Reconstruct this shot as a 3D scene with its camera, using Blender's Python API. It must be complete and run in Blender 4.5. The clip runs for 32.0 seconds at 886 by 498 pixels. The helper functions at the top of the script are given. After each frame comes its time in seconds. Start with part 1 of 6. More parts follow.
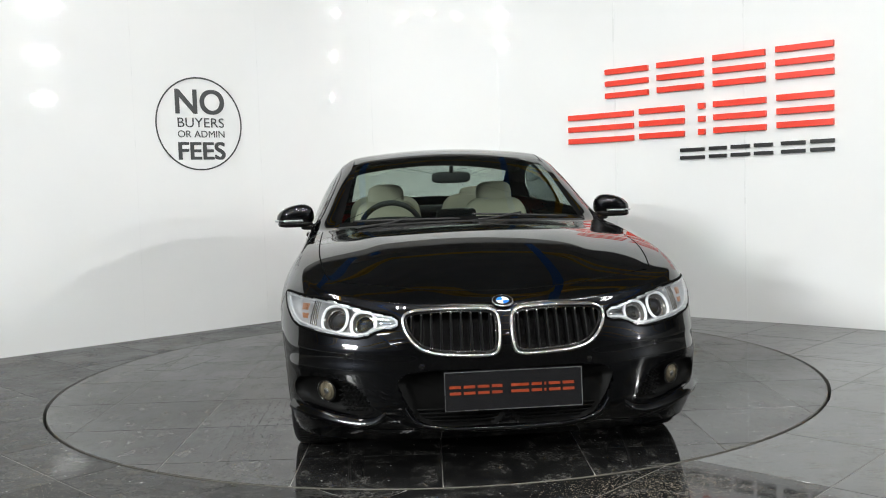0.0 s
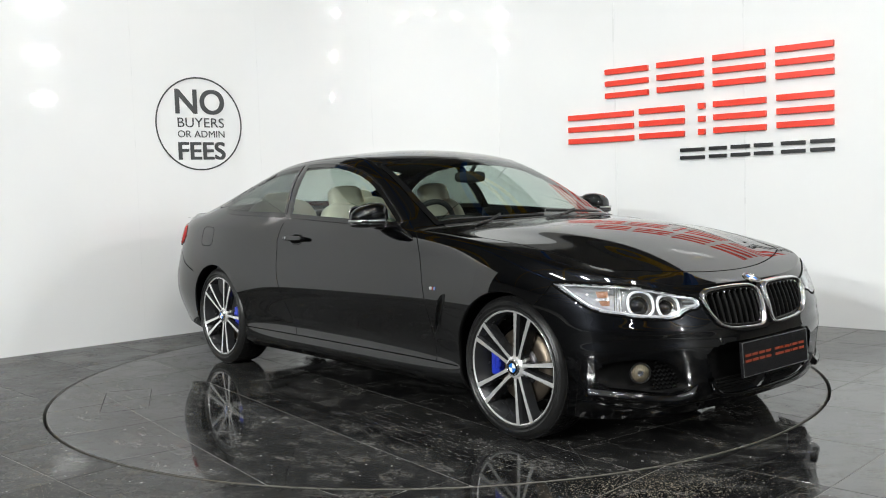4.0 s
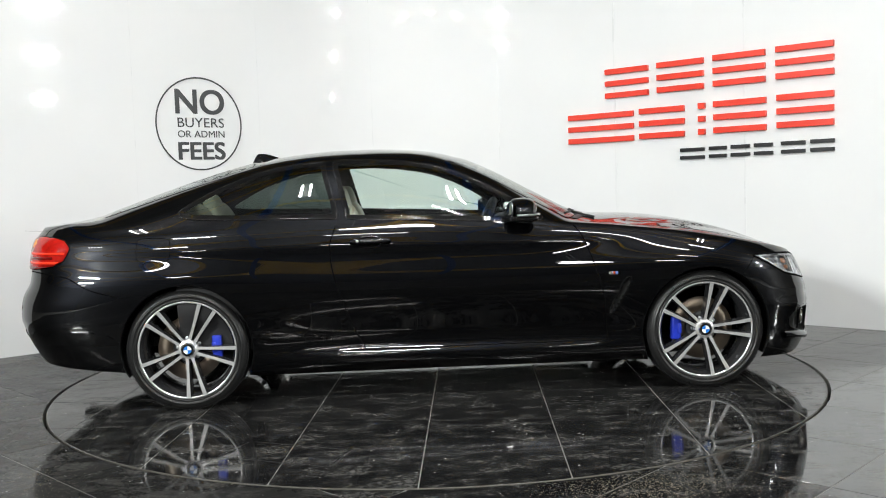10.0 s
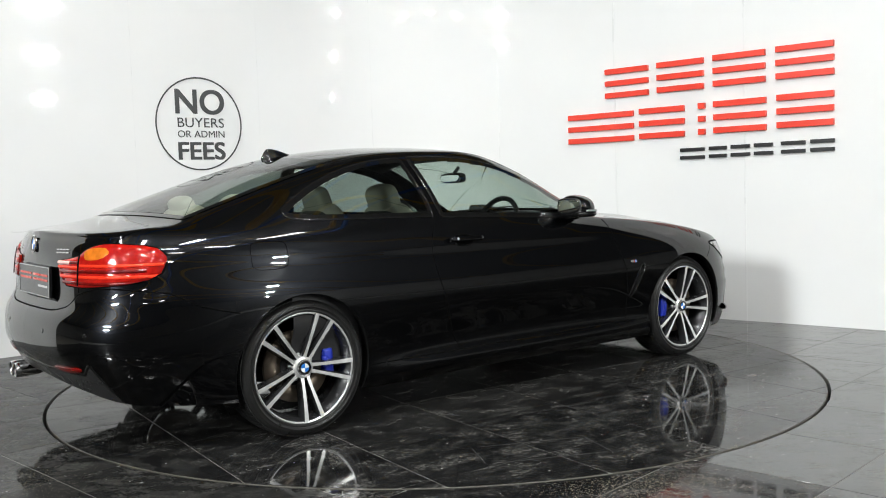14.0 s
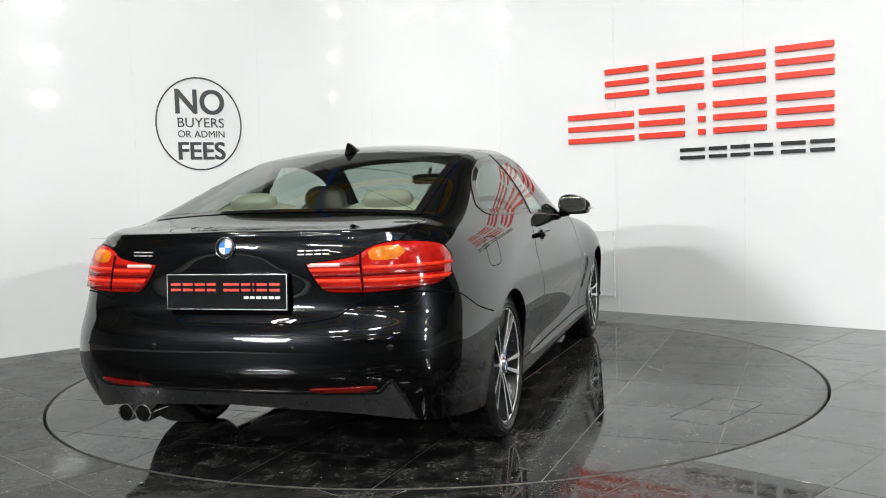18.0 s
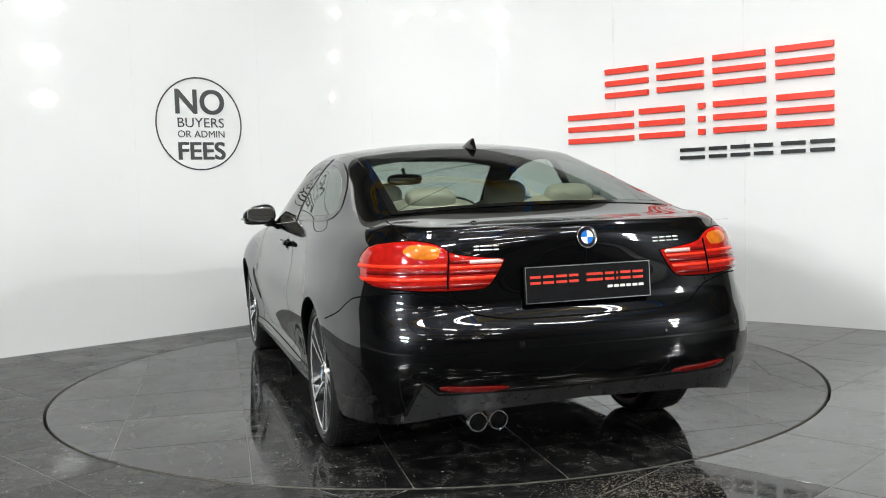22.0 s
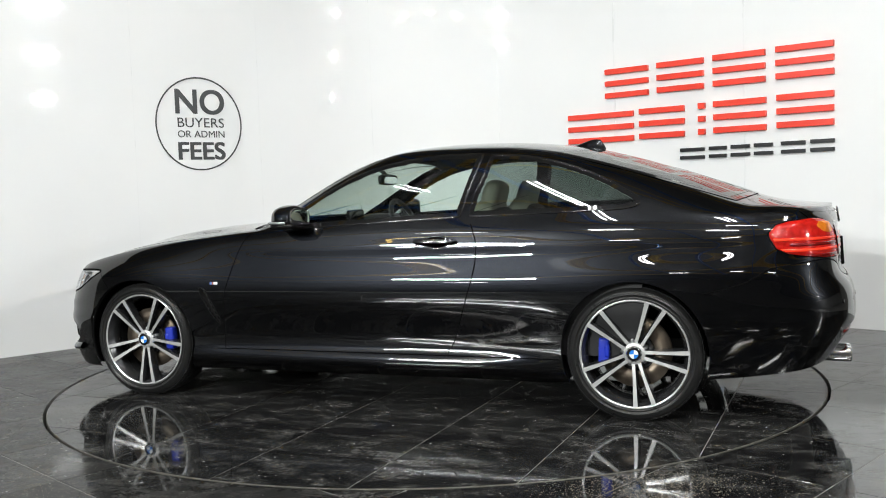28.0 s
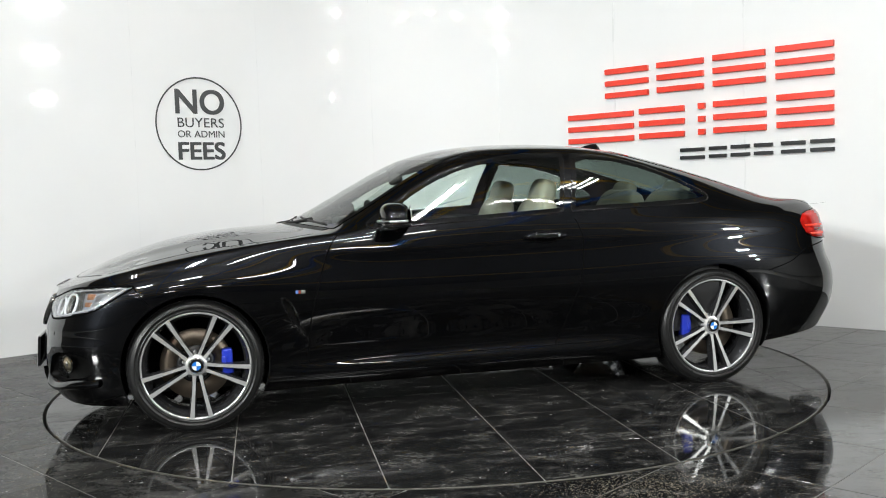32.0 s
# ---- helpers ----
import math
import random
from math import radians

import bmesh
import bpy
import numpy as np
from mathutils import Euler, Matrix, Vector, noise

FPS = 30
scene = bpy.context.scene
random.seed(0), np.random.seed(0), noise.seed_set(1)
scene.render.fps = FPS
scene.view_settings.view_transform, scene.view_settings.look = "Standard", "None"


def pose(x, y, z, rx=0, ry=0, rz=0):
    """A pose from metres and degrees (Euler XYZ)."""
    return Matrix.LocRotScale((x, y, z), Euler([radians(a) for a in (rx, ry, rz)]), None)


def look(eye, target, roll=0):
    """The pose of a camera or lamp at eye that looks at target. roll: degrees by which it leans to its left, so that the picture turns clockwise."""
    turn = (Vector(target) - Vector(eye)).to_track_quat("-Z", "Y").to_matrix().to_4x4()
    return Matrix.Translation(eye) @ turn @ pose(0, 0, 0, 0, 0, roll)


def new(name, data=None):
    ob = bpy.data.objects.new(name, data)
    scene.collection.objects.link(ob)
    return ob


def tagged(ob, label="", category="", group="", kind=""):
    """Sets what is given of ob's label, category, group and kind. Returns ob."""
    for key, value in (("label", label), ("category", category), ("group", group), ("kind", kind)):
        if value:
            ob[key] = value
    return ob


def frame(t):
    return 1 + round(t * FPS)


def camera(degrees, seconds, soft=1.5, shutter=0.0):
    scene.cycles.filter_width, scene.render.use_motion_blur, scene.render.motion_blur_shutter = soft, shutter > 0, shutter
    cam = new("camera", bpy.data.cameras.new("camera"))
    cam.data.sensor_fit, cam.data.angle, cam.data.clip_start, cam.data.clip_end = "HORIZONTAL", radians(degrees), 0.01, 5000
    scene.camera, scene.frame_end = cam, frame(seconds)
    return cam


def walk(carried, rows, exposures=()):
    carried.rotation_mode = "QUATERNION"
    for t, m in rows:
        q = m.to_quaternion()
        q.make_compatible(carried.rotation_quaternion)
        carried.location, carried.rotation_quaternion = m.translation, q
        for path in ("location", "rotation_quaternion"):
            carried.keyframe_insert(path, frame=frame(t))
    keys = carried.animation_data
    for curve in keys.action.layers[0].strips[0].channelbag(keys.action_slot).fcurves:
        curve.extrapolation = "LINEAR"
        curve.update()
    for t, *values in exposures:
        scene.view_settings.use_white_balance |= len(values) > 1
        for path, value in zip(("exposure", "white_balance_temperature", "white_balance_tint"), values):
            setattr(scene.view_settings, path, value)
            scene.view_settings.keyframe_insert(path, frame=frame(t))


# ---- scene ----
# The camera stands still; the car turns on a turntable of tiles.
EYE = (0.0, -5.759, 1.149)
YAW, PITCH, ROLL = radians(-0.587), radians(-3.80), -1.857
AHEAD = (-math.sin(YAW) * math.cos(PITCH), math.cos(YAW) * math.cos(PITCH), math.sin(PITCH))
TARGET = tuple(e + 6.0 * a for e, a in zip(EYE, AHEAD))
cam = camera(50.87, 32.0, soft=1.0)
walk(cam, [(0, look(EYE, TARGET, ROLL)), (32, look(EYE, TARGET, ROLL))])

# ---- light ----
scene.view_settings.exposure = -0.61
world = bpy.data.worlds.new("hall_air")
scene.world = world
world.use_nodes = True
world.node_tree.nodes["Background"].inputs[0].default_value = (0.9, 0.95, 1.0, 1)
world.node_tree.nodes["Background"].inputs[1].default_value = 0.05


def area(name, where, target, sx, sy, watts, color=(1.0, 0.97, 0.92)):
    d = bpy.data.lights.new(name, "AREA")
    d.shape, d.size, d.size_y, d.energy, d.color = "RECTANGLE", sx, sy, watts, color
    ob = new(name, d)
    ob.matrix_world = look(where, target)
    return ob


# twin-tube battens hung in rows through the hall, two long rows running off to the right
LAMPS = [(-4.0, -3.0), (-1.3, -3.6), (1.5, -3.6), (4.4, -3.0), (-3.4, -8.4), (0.2, -9.0), (3.6, -8.4), (1.6, -6.2), (4.8, -5.8)]
ROWS = [(15.5, -10.4), (23.5, -15.6), (38.0, -25.0)]
LEFT_ROW = [(-8.5, -10.0), (-12.5, -14.8), (-16.5, -19.6), (-21.0, -25.0)]
FAR_LAMPS = [(x, y) for y in (-13.0, -18.5) for x in (-5.2, 0.0, 5.2)] + ROWS + LEFT_ROW
LAMP_Z = 6.8


def batten_turn(y):
    """Battens over the turntable run lengthwise, those further off crosswise."""
    return 0.0 if y > -5 else math.pi / 2


for lx, ly in LAMPS:
    for dx in (-0.11, 0.11):
        watts = (14 if lx < -2 else 62 if lx < 0 else 66 if lx < 3 else 14) if ly > -5 else (150 if lx < -2 else 130 if lx < 1 else 36)
        tube_light = area("tube_light", (0, 0, 1), (0, 0.1, 0), 0.05, 1.5, watts, (0.965, 1.0, 0.985))
        tube_light.matrix_world = Matrix.Translation((lx, ly, 0)) @ Matrix.Rotation(batten_turn(ly), 4, "Z") @ Matrix.Translation((dx, 0, LAMP_Z - 0.045))
# the sideways light of the long rows
for (lx, ly), watts in zip(ROWS + LEFT_ROW[1:3], (950, 1100, 1300, 2200, 2900)):
    area("added_row_light", (lx, ly, LAMP_Z - 0.09), (0.0, 0.0, 0.8), 0.8 if lx > 0 else 3.2, 0.10, watts, (0.965, 1.0, 0.985))
# two unseen lamps added to brighten the hall's far side wall, for the flank's reflections
for lx, ly in ROWS[1:]:
    area("added_row_light", (lx, ly, LAMP_Z - 0.09), (lx + 10.0, ly + 1.0, 1.5), 0.8, 0.10, 1500, (0.965, 1.0, 0.985))


# ---- materials ----
def rgba(c):
    return (*c, 1.0) if len(c) == 3 else c


def material(name, color, rough=0.5, metal=0.0, var=0.12, scale=6.0, rvar=0.06, bump=0.0, bscale=120.0, coat=0.0, spec=0.5, emit=None, power=0.0):
    """A Principled surface whose colour and roughness vary at two scales, with fine relief."""
    m = bpy.data.materials.new(name)
    m.use_nodes = True
    nt = m.node_tree
    b = nt.nodes["Principled BSDF"]
    b.inputs["Metallic"].default_value = metal
    b.inputs["Specular IOR Level"].default_value = spec
    b.inputs["Coat Weight"].default_value = coat
    b.inputs["Coat Roughness"].default_value = 0.03
    tc = nt.nodes.new("ShaderNodeTexCoord")
    n1 = nt.nodes.new("ShaderNodeTexNoise")
    n1.inputs["Scale"].default_value, n1.inputs["Detail"].default_value = scale, 6.0
    nt.links.new(tc.outputs["Object"], n1.inputs["Vector"])
    ramp = nt.nodes.new("ShaderNodeMix")
    ramp.data_type = "RGBA"
    ramp.inputs[6].default_value = rgba(tuple(max(0.0, v * (1 - var)) for v in color[:3]))
    ramp.inputs[7].default_value = rgba(tuple(min(1.0, v * (1 + var)) for v in color[:3]))
    nt.links.new(n1.outputs["Fac"], ramp.inputs[0])
    nt.links.new(ramp.outputs[2], b.inputs["Base Color"])
    mr = nt.nodes.new("ShaderNodeMapRange")
    mr.inputs["From Min"].default_value, mr.inputs["From Max"].default_value = 0.3, 0.7
    mr.inputs["To Min"].default_value, mr.inputs["To Max"].default_value = max(0.0, rough - rvar), min(1.0, rough + rvar)
    nt.links.new(n1.outputs["Fac"], mr.inputs["Value"])
    nt.links.new(mr.outputs["Result"], b.inputs["Roughness"])
    if bump:
        n2 = nt.nodes.new("ShaderNodeTexNoise")
        n2.inputs["Scale"].default_value, n2.inputs["Detail"].default_value = bscale, 4.0
        nt.links.new(tc.outputs["Object"], n2.inputs["Vector"])
        bp = nt.nodes.new("ShaderNodeBump")
        bp.inputs["Strength"].default_value, bp.inputs["Distance"].default_value = bump, 0.002
        nt.links.new(n2.outputs["Fac"], bp.inputs["Height"])
        nt.links.new(bp.outputs["Normal"], b.inputs["Normal"])
    if emit:
        b.inputs["Emission Color"].default_value = rgba(emit)
        b.inputs["Emission Strength"].default_value = power
    return m


def glass_material(name, tint, gloss=0.02, ior=1.5):
    """Thin pane: lets light straight through with a tint, and mirrors by Fresnel."""
    m = bpy.data.materials.new(name)
    m.use_nodes = True
    nt = m.node_tree
    nt.nodes.remove(nt.nodes["Principled BSDF"])
    out = nt.nodes["Material Output"]
    tr, gl = nt.nodes.new("ShaderNodeBsdfTransparent"), nt.nodes.new("ShaderNodeBsdfGlossy")
    lw, mx = nt.nodes.new("ShaderNodeLayerWeight"), nt.nodes.new("ShaderNodeMixShader")
    pw, ml = nt.nodes.new("ShaderNodeMath"), nt.nodes.new("ShaderNodeMath")
    tr.inputs[0].default_value = rgba(tint)
    gl.inputs["Roughness"].default_value = gloss
    lw.inputs["Blend"].default_value = 0.5
    pw.operation, ml.operation = "POWER", "MULTIPLY_ADD"
    pw.inputs[1].default_value = 5.0
    f0 = 2 * ((ior - 1) / (ior + 1)) ** 2
    ml.inputs[1].default_value, ml.inputs[2].default_value = 1.0 - f0, f0
    nt.links.new(lw.outputs["Facing"], pw.inputs[0])
    nt.links.new(pw.outputs[0], ml.inputs[0])
    nt.links.new(ml.outputs[0], mx.inputs[0])
    nt.links.new(tr.outputs[0], mx.inputs[1])
    nt.links.new(gl.outputs[0], mx.inputs[2])
    nt.links.new(mx.outputs[0], out.inputs["Surface"])
    return m


def tile_material(name, thin, thick, polish, ior=1.5):
    """Black polished porcelain under a thin film of dust and smears."""
    m = bpy.data.materials.new(name)
    m.use_nodes = True
    nt = m.node_tree
    b = nt.nodes["Principled BSDF"]
    tc, oi = nt.nodes.new("ShaderNodeTexCoord"), nt.nodes.new("ShaderNodeObjectInfo")
    sh = nt.nodes.new("ShaderNodeVectorMath")
    sh.operation = "ADD"
    nt.links.new(tc.outputs["Object"], sh.inputs[0])
    mul = nt.nodes.new("ShaderNodeMath")
    mul.operation = "MULTIPLY"
    mul.inputs[1].default_value = 3.0
    nt.links.new(oi.outputs["Random"], mul.inputs[0])
    nt.links.new(mul.outputs[0], sh.inputs[1])

    def noise_tex(scale, detail, rough=0.6, dist=0.0, vec=sh.outputs[0]):
        n = nt.nodes.new("ShaderNodeTexNoise")
        n.inputs["Scale"].default_value, n.inputs["Detail"].default_value = scale, detail
        n.inputs["Roughness"].default_value, n.inputs["Distortion"].default_value = rough, dist
        nt.links.new(vec, n.inputs["Vector"])
        return n.outputs["Fac"]

    def span(v, a, c, lo, hi):
        r = nt.nodes.new("ShaderNodeMapRange")
        for k, x in zip(("From Min", "From Max", "To Min", "To Max"), (a, c, lo, hi)):
            r.inputs[k].default_value = x
        nt.links.new(v, r.inputs["Value"])
        return r.outputs["Result"]

    def times(a, c):
        t = nt.nodes.new("ShaderNodeMath")
        t.operation = "MULTIPLY"
        nt.links.new(a, t.inputs[0])
        nt.links.new(c, t.inputs[1])
        return t.outputs[0]

    mp = nt.nodes.new("ShaderNodeMapping")
    mp.inputs["Scale"].default_value = (0.7, 1.1, 1.0)
    nt.links.new(sh.outputs[0], mp.inputs["Vector"])
    smear = span(noise_tex(7.5, 10, 0.74, 0.25, mp.outputs[0]), 0.475, 0.65, 0.0, 1.0)
    grit = span(noise_tex(52, 8, 0.8), 0.44, 0.60, 0.10, 1.0)
    dust = times(smear, grit)
    mix = nt.nodes.new("ShaderNodeMix")
    mix.data_type = "RGBA"
    mix.inputs[6].default_value = (0.0075, 0.0075, 0.008, 1)
    mix.inputs[7].default_value = (0.165, 0.160, 0.150, 1)
    nt.links.new(dust, mix.inputs[0])
    nt.links.new(mix.outputs[2], b.inputs["Base Color"])
    nt.links.new(span(dust, 0.0, 0.8, 0.045, 0.24), b.inputs["Roughness"])
    b.inputs["Specular IOR Level"].default_value, b.inputs["IOR"].default_value = polish, ior
    bp = nt.nodes.new("ShaderNodeBump")
    bp.inputs["Strength"].default_value, bp.inputs["Distance"].default_value = 0.015, 0.002
    nt.links.new(noise_tex(9, 3), bp.inputs["Height"])
    nt.links.new(bp.outputs["Normal"], b.inputs["Normal"])
    # a thin dull film of dust over the polish, thicker in patches
    film, veil = nt.nodes.new("ShaderNodeBsdfPrincipled"), nt.nodes.new("ShaderNodeMixShader")
    film.inputs["Base Color"].default_value = (0.024, 0.0235, 0.022, 1)
    film.inputs["Roughness"].default_value = 0.6
    film.inputs["Specular IOR Level"].default_value = 0.15
    cover = nt.nodes.new("ShaderNodeMath")
    cover.operation = "ADD"
    nt.links.new(span(noise_tex(1.7, 6, 0.6), 0.35, 0.68, thin, thick), cover.inputs[0])
    nt.links.new(span(dust, 0.0, 1.0, 0.0, 0.3), cover.inputs[1])
    nt.links.new(cover.outputs[0], veil.inputs[0])
    nt.links.new(b.outputs[0], veil.inputs[1])
    nt.links.new(film.outputs[0], veil.inputs[2])
    nt.links.new(veil.outputs[0], nt.nodes["Material Output"].inputs["Surface"])
    return m


M = {
    "wall": material("white_gloss_panel", (0.80, 0.81, 0.81), 0.020, var=0.02, scale=2.0, rvar=0.006, bump=0.004, bscale=5),
    "strip": material("white_joint_strip", (0.74, 0.75, 0.75), 0.3, var=0.03),
    "tile": tile_material("black_porcelain", 0.04, 0.24, 0.42),
    "dull_tile": tile_material("dull_black_porcelain", 0.26, 0.50, 0.24),
    "clean_tile": tile_material("glossy_black_porcelain", 0.0, 0.05, 0.95, 1.75),
    "grout": material("pale_grout", (0.22, 0.215, 0.20), 0.6, var=0.25, scale=20),
    "gap": material("dark_gap", (0.008, 0.008, 0.008), 0.8, var=0.2),
    "brass": material("dull_edge_trim", (0.07, 0.065, 0.055), 0.5, 0.3, var=0.25, scale=20),
    "red": material("red_acrylic", (0.78, 0.045, 0.02), 0.35, var=0.05),
    "black_sign": material("black_acrylic", (0.012, 0.012, 0.013), 0.35, var=0.1),
    "vinyl": material("charcoal_vinyl", (0.03, 0.032, 0.034), 0.45, var=0.1),
    "brown_dust": material("brown_dust", (0.20, 0.17, 0.13), 0.95, var=0.3, scale=40),
    "dull_amber": material("dull_amber_reflector", (0.26, 0.12, 0.06), 0.3, var=0.3, scale=60),
    "tread": material("tyre_print_dust", (0.075, 0.073, 0.068), 0.9, var=0.5, scale=30),
    "dust": material("pale_dust", (0.36, 0.36, 0.35), 0.95, var=0.3, scale=40),
    "hall": material("grey_cladding", (0.40, 0.395, 0.38), 0.7, var=0.3, scale=1.5),
    "ceiling": material("dark_roof_sheet", (0.30, 0.31, 0.32), 0.75, var=0.3, scale=1.2),
    "concrete": material("grey_concrete", (0.10, 0.10, 0.10), 0.6, var=0.3, scale=2.0),
    "yellow": material("yellow_steel_paint", (0.85, 0.52, 0.04), 0.45, var=0.15),
    "blue": material("blue_steel_paint", (0.05, 0.22, 0.70), 0.45, var=0.15),
    "lamp_body": material("white_lamp_steel", (0.7, 0.7, 0.7), 0.4),
    "tube": material("glowing_tube", (0.9, 0.9, 0.9), 0.4, emit=(1.0, 0.98, 0.95), power=95.0),
    # car
    "paint": material("black_metallic_paint", (0.0050, 0.0054, 0.0066), 0.30, 0.92, var=0.25, scale=700, rvar=0.02, coat=1.0),
    "seam": material("shut_line", (0.002, 0.002, 0.002), 0.9, var=0.1, spec=0.05),
    "trim": material("gloss_black_trim", (0.006, 0.006, 0.006), 0.09, var=0.15, rvar=0.02),
    "plastic": material("black_plastic", (0.014, 0.014, 0.014), 0.55, var=0.25, scale=30, bump=0.15, bscale=900),
    "greytrim": material("dark_grey_valance", (0.022, 0.022, 0.0225), 0.30, var=0.15, scale=30),
    "chrome": material("chrome", (0.82, 0.82, 0.83), 0.06, 1.0, var=0.03, rvar=0.02),
    "grille": material("black_grille_plastic", (0.0035, 0.0035, 0.0035), 0.55, var=0.2, scale=30, spec=0.10),
    "satin": material("satin_silver", (0.55, 0.56, 0.57), 0.3, 1.0, var=0.06),
    "machined": material("machined_alloy", (0.84, 0.84, 0.835), 0.25, 0.72, var=0.01, scale=14, rvar=0.01),
    "pocket": material("grey_alloy_paint", (0.055, 0.056, 0.059), 0.22, 0.65, var=0.15, scale=20),
    "tyre": material("tyre_rubber", (0.013, 0.013, 0.013), 0.33, var=0.3, scale=25, bump=0.2, bscale=300, spec=0.32),
    "disc": material("brake_disc_steel", (0.19, 0.155, 0.12), 0.42, 0.9, var=0.25, scale=30),
    "caliper": material("blue_caliper_paint", (0.015, 0.035, 0.42), 0.3, var=0.1),
    "glass": glass_material("tinted_glass", (0.79, 0.87, 0.83)),
    "screen": glass_material("shaded_glass", (0.60, 0.67, 0.63)),
    "privacy": glass_material("darker_glass", (0.24, 0.285, 0.265)),
    "lens": glass_material("clear_lens", (0.94, 0.95, 0.96), ior=1.45),
    "frit": material("black_glass_border", (0.004, 0.004, 0.004), 0.04, var=0.1, rvar=0.01),
    "redlens": material("red_lamp_lens", (0.36, 0.008, 0.005), 0.05, var=0.5, scale=38, rvar=0.02),
    "dimred": material("dark_red_reflector", (0.14, 0.004, 0.003), 0.12, var=0.5, scale=45),
    "brightred": material("bright_red_lamp_bar", (0.80, 0.036, 0.014), 0.16, var=0.3, scale=45, spec=0.3),
    "amber": material("amber_lamp_lens", (0.56, 0.15, 0.012), 0.07, var=0.5, scale=32),
    "clearred": material("pale_reversing_lens", (0.75, 0.45, 0.40), 0.12, var=0.15, scale=60),
    "drl": material("white_light_ring", (0.85, 0.86, 0.88), 0.2, var=0.05),
    "bowl": material("lamp_reflector", (0.66, 0.67, 0.69), 0.2, 0.4, var=0.15, scale=40),
    "darkbowl": material("lamp_bezel", (0.15, 0.145, 0.135), 0.22, 0.5, var=0.35, scale=60),
    "fog": material("gold_tinted_lamp_glass", (0.24, 0.21, 0.15), 0.14, 0.6, var=0.4, scale=70),
    "cream": material("cream_leather", (0.58, 0.53, 0.43), 0.45, var=0.08, scale=12, bump=0.12, bscale=260),
    "cabin": material("dark_cabin_plastic", (0.016, 0.016, 0.017), 0.6, var=0.2, scale=30, bump=0.1, bscale=500),
    "lining": material("dark_headlining", (0.02, 0.02, 0.021), 0.9, var=0.15, scale=60),
    "mirror": material("mirror_glass", (0.85, 0.87, 0.88), 0.01, 1.0, var=0.0, rvar=0.0),
    "badge_blue": material("badge_blue_enamel", (0.02, 0.16, 0.55), 0.15, var=0.05),
    "wing_blue": material("pale_blue_enamel", (0.10, 0.18, 0.42), 0.2, var=0.1),
    "badge_white": material("badge_white_enamel", (0.82, 0.83, 0.84), 0.15, var=0.03),
    "badge_black": material("badge_black_enamel", (0.008, 0.008, 0.01), 0.15, var=0.05),
    "plate": material("black_plate", (0.010, 0.010, 0.011), 0.06, var=0.3, scale=40, rvar=0.03, spec=0.6),
    "plate_red": material("red_plate_print", (0.62, 0.05, 0.03), 0.3, var=0.1),
    "plate_orange": material("orange_plate_print", (0.22, 0.035, 0.012), 0.3, var=0.1),
    "plate_white": material("white_plate_print", (0.7, 0.7, 0.7), 0.3, var=0.05),
}

# clear lacquer over the black base
lacquer = M["paint"].node_tree.nodes["Principled BSDF"]
lacquer.inputs["Specular Tint"].default_value = (0.03, 0.03, 0.035, 1)
lacquer.inputs["Coat Roughness"].default_value = 0.010
lacquer.inputs["Coat IOR"].default_value = 1.56


# ---- mesh helpers ----
def part(name, bm, mat, parent=None, label="", smooth=False):
    """Links a bmesh as one mesh object, as a rule under a thing or a part."""
    me = bpy.data.meshes.new(name)
    bm.to_mesh(me)
    bm.free()
    return mesh_part(name, me, mat, parent, label, smooth)


def mesh_part(name, me, mat, parent=None, label="", smooth=False):
    for mm in mat if isinstance(mat, (list, tuple)) else [mat]:
        me.materials.append(M[mm] if isinstance(mm, str) else mm)
    if smooth:
        me.polygons.foreach_set("use_smooth", [True] * len(me.polygons))
    ob = new(name, me)
    ob.parent = parent
    return tagged(ob, label=label) if label else ob


def data_part(name, verts, faces, mat, parent=None, label="", smooth=True, normals=None):
    me = bpy.data.meshes.new(name)
    me.from_pydata([tuple(v) for v in verts], [], [tuple(f) for f in faces])
    me.update()
    ob = mesh_part(name, me, mat, parent, label, smooth)
    if normals is not None:
        me.normals_split_custom_set_from_vertices([tuple(n) for n in normals])
    return ob


def box(bm, c, s, m=None, bevel=0.0):
    """Adds a box of size s centred at c, moved by m, with bevelled edges."""
    r = bmesh.ops.create_cube(bm, size=1.0)
    vs = r["verts"]
    for v in vs:
        v.co = Vector((v.co.x * s[0] + c[0], v.co.y * s[1] + c[1], v.co.z * s[2] + c[2]))
    if bevel:
        es = list({e for v in vs for e in v.link_edges})
        vs = bmesh.ops.bevel(bm, geom=es, offset=bevel, segments=2, affect="EDGES", profile=0.7)["verts"]
        vs = list({v for v in vs}) or vs
    if m is not None:
        bmesh.ops.transform(bm, matrix=m, verts=[v for v in bm.verts if v.is_valid and not v.tag])
    for v in bm.verts:
        v.tag = True
    return bm


def lathe(profile, n=64, axis="y", a0=0.0, a1=2 * math.pi):
    """Verts and faces of a profile [(r, h), ...] turned about an axis."""
    full = abs(a1 - a0 - 2 * math.pi) < 1e-6
    cnt = n if full else n + 1
    vs, fs = [], []
    for i in range(cnt):
        a = a0 + (a1 - a0) * i / n
        for r, h in profile:
            c, s = r * math.cos(a), r * math.sin(a)
            vs.append((c, h, s) if axis == "y" else (c, s, h))
    k = len(profile)
    for i in range(n):
        j = (i + 1) % cnt
        for p in range(k - 1):
            fs.append((i * k + p, i * k + p + 1, j * k + p + 1, j * k + p))
    return vs, fs


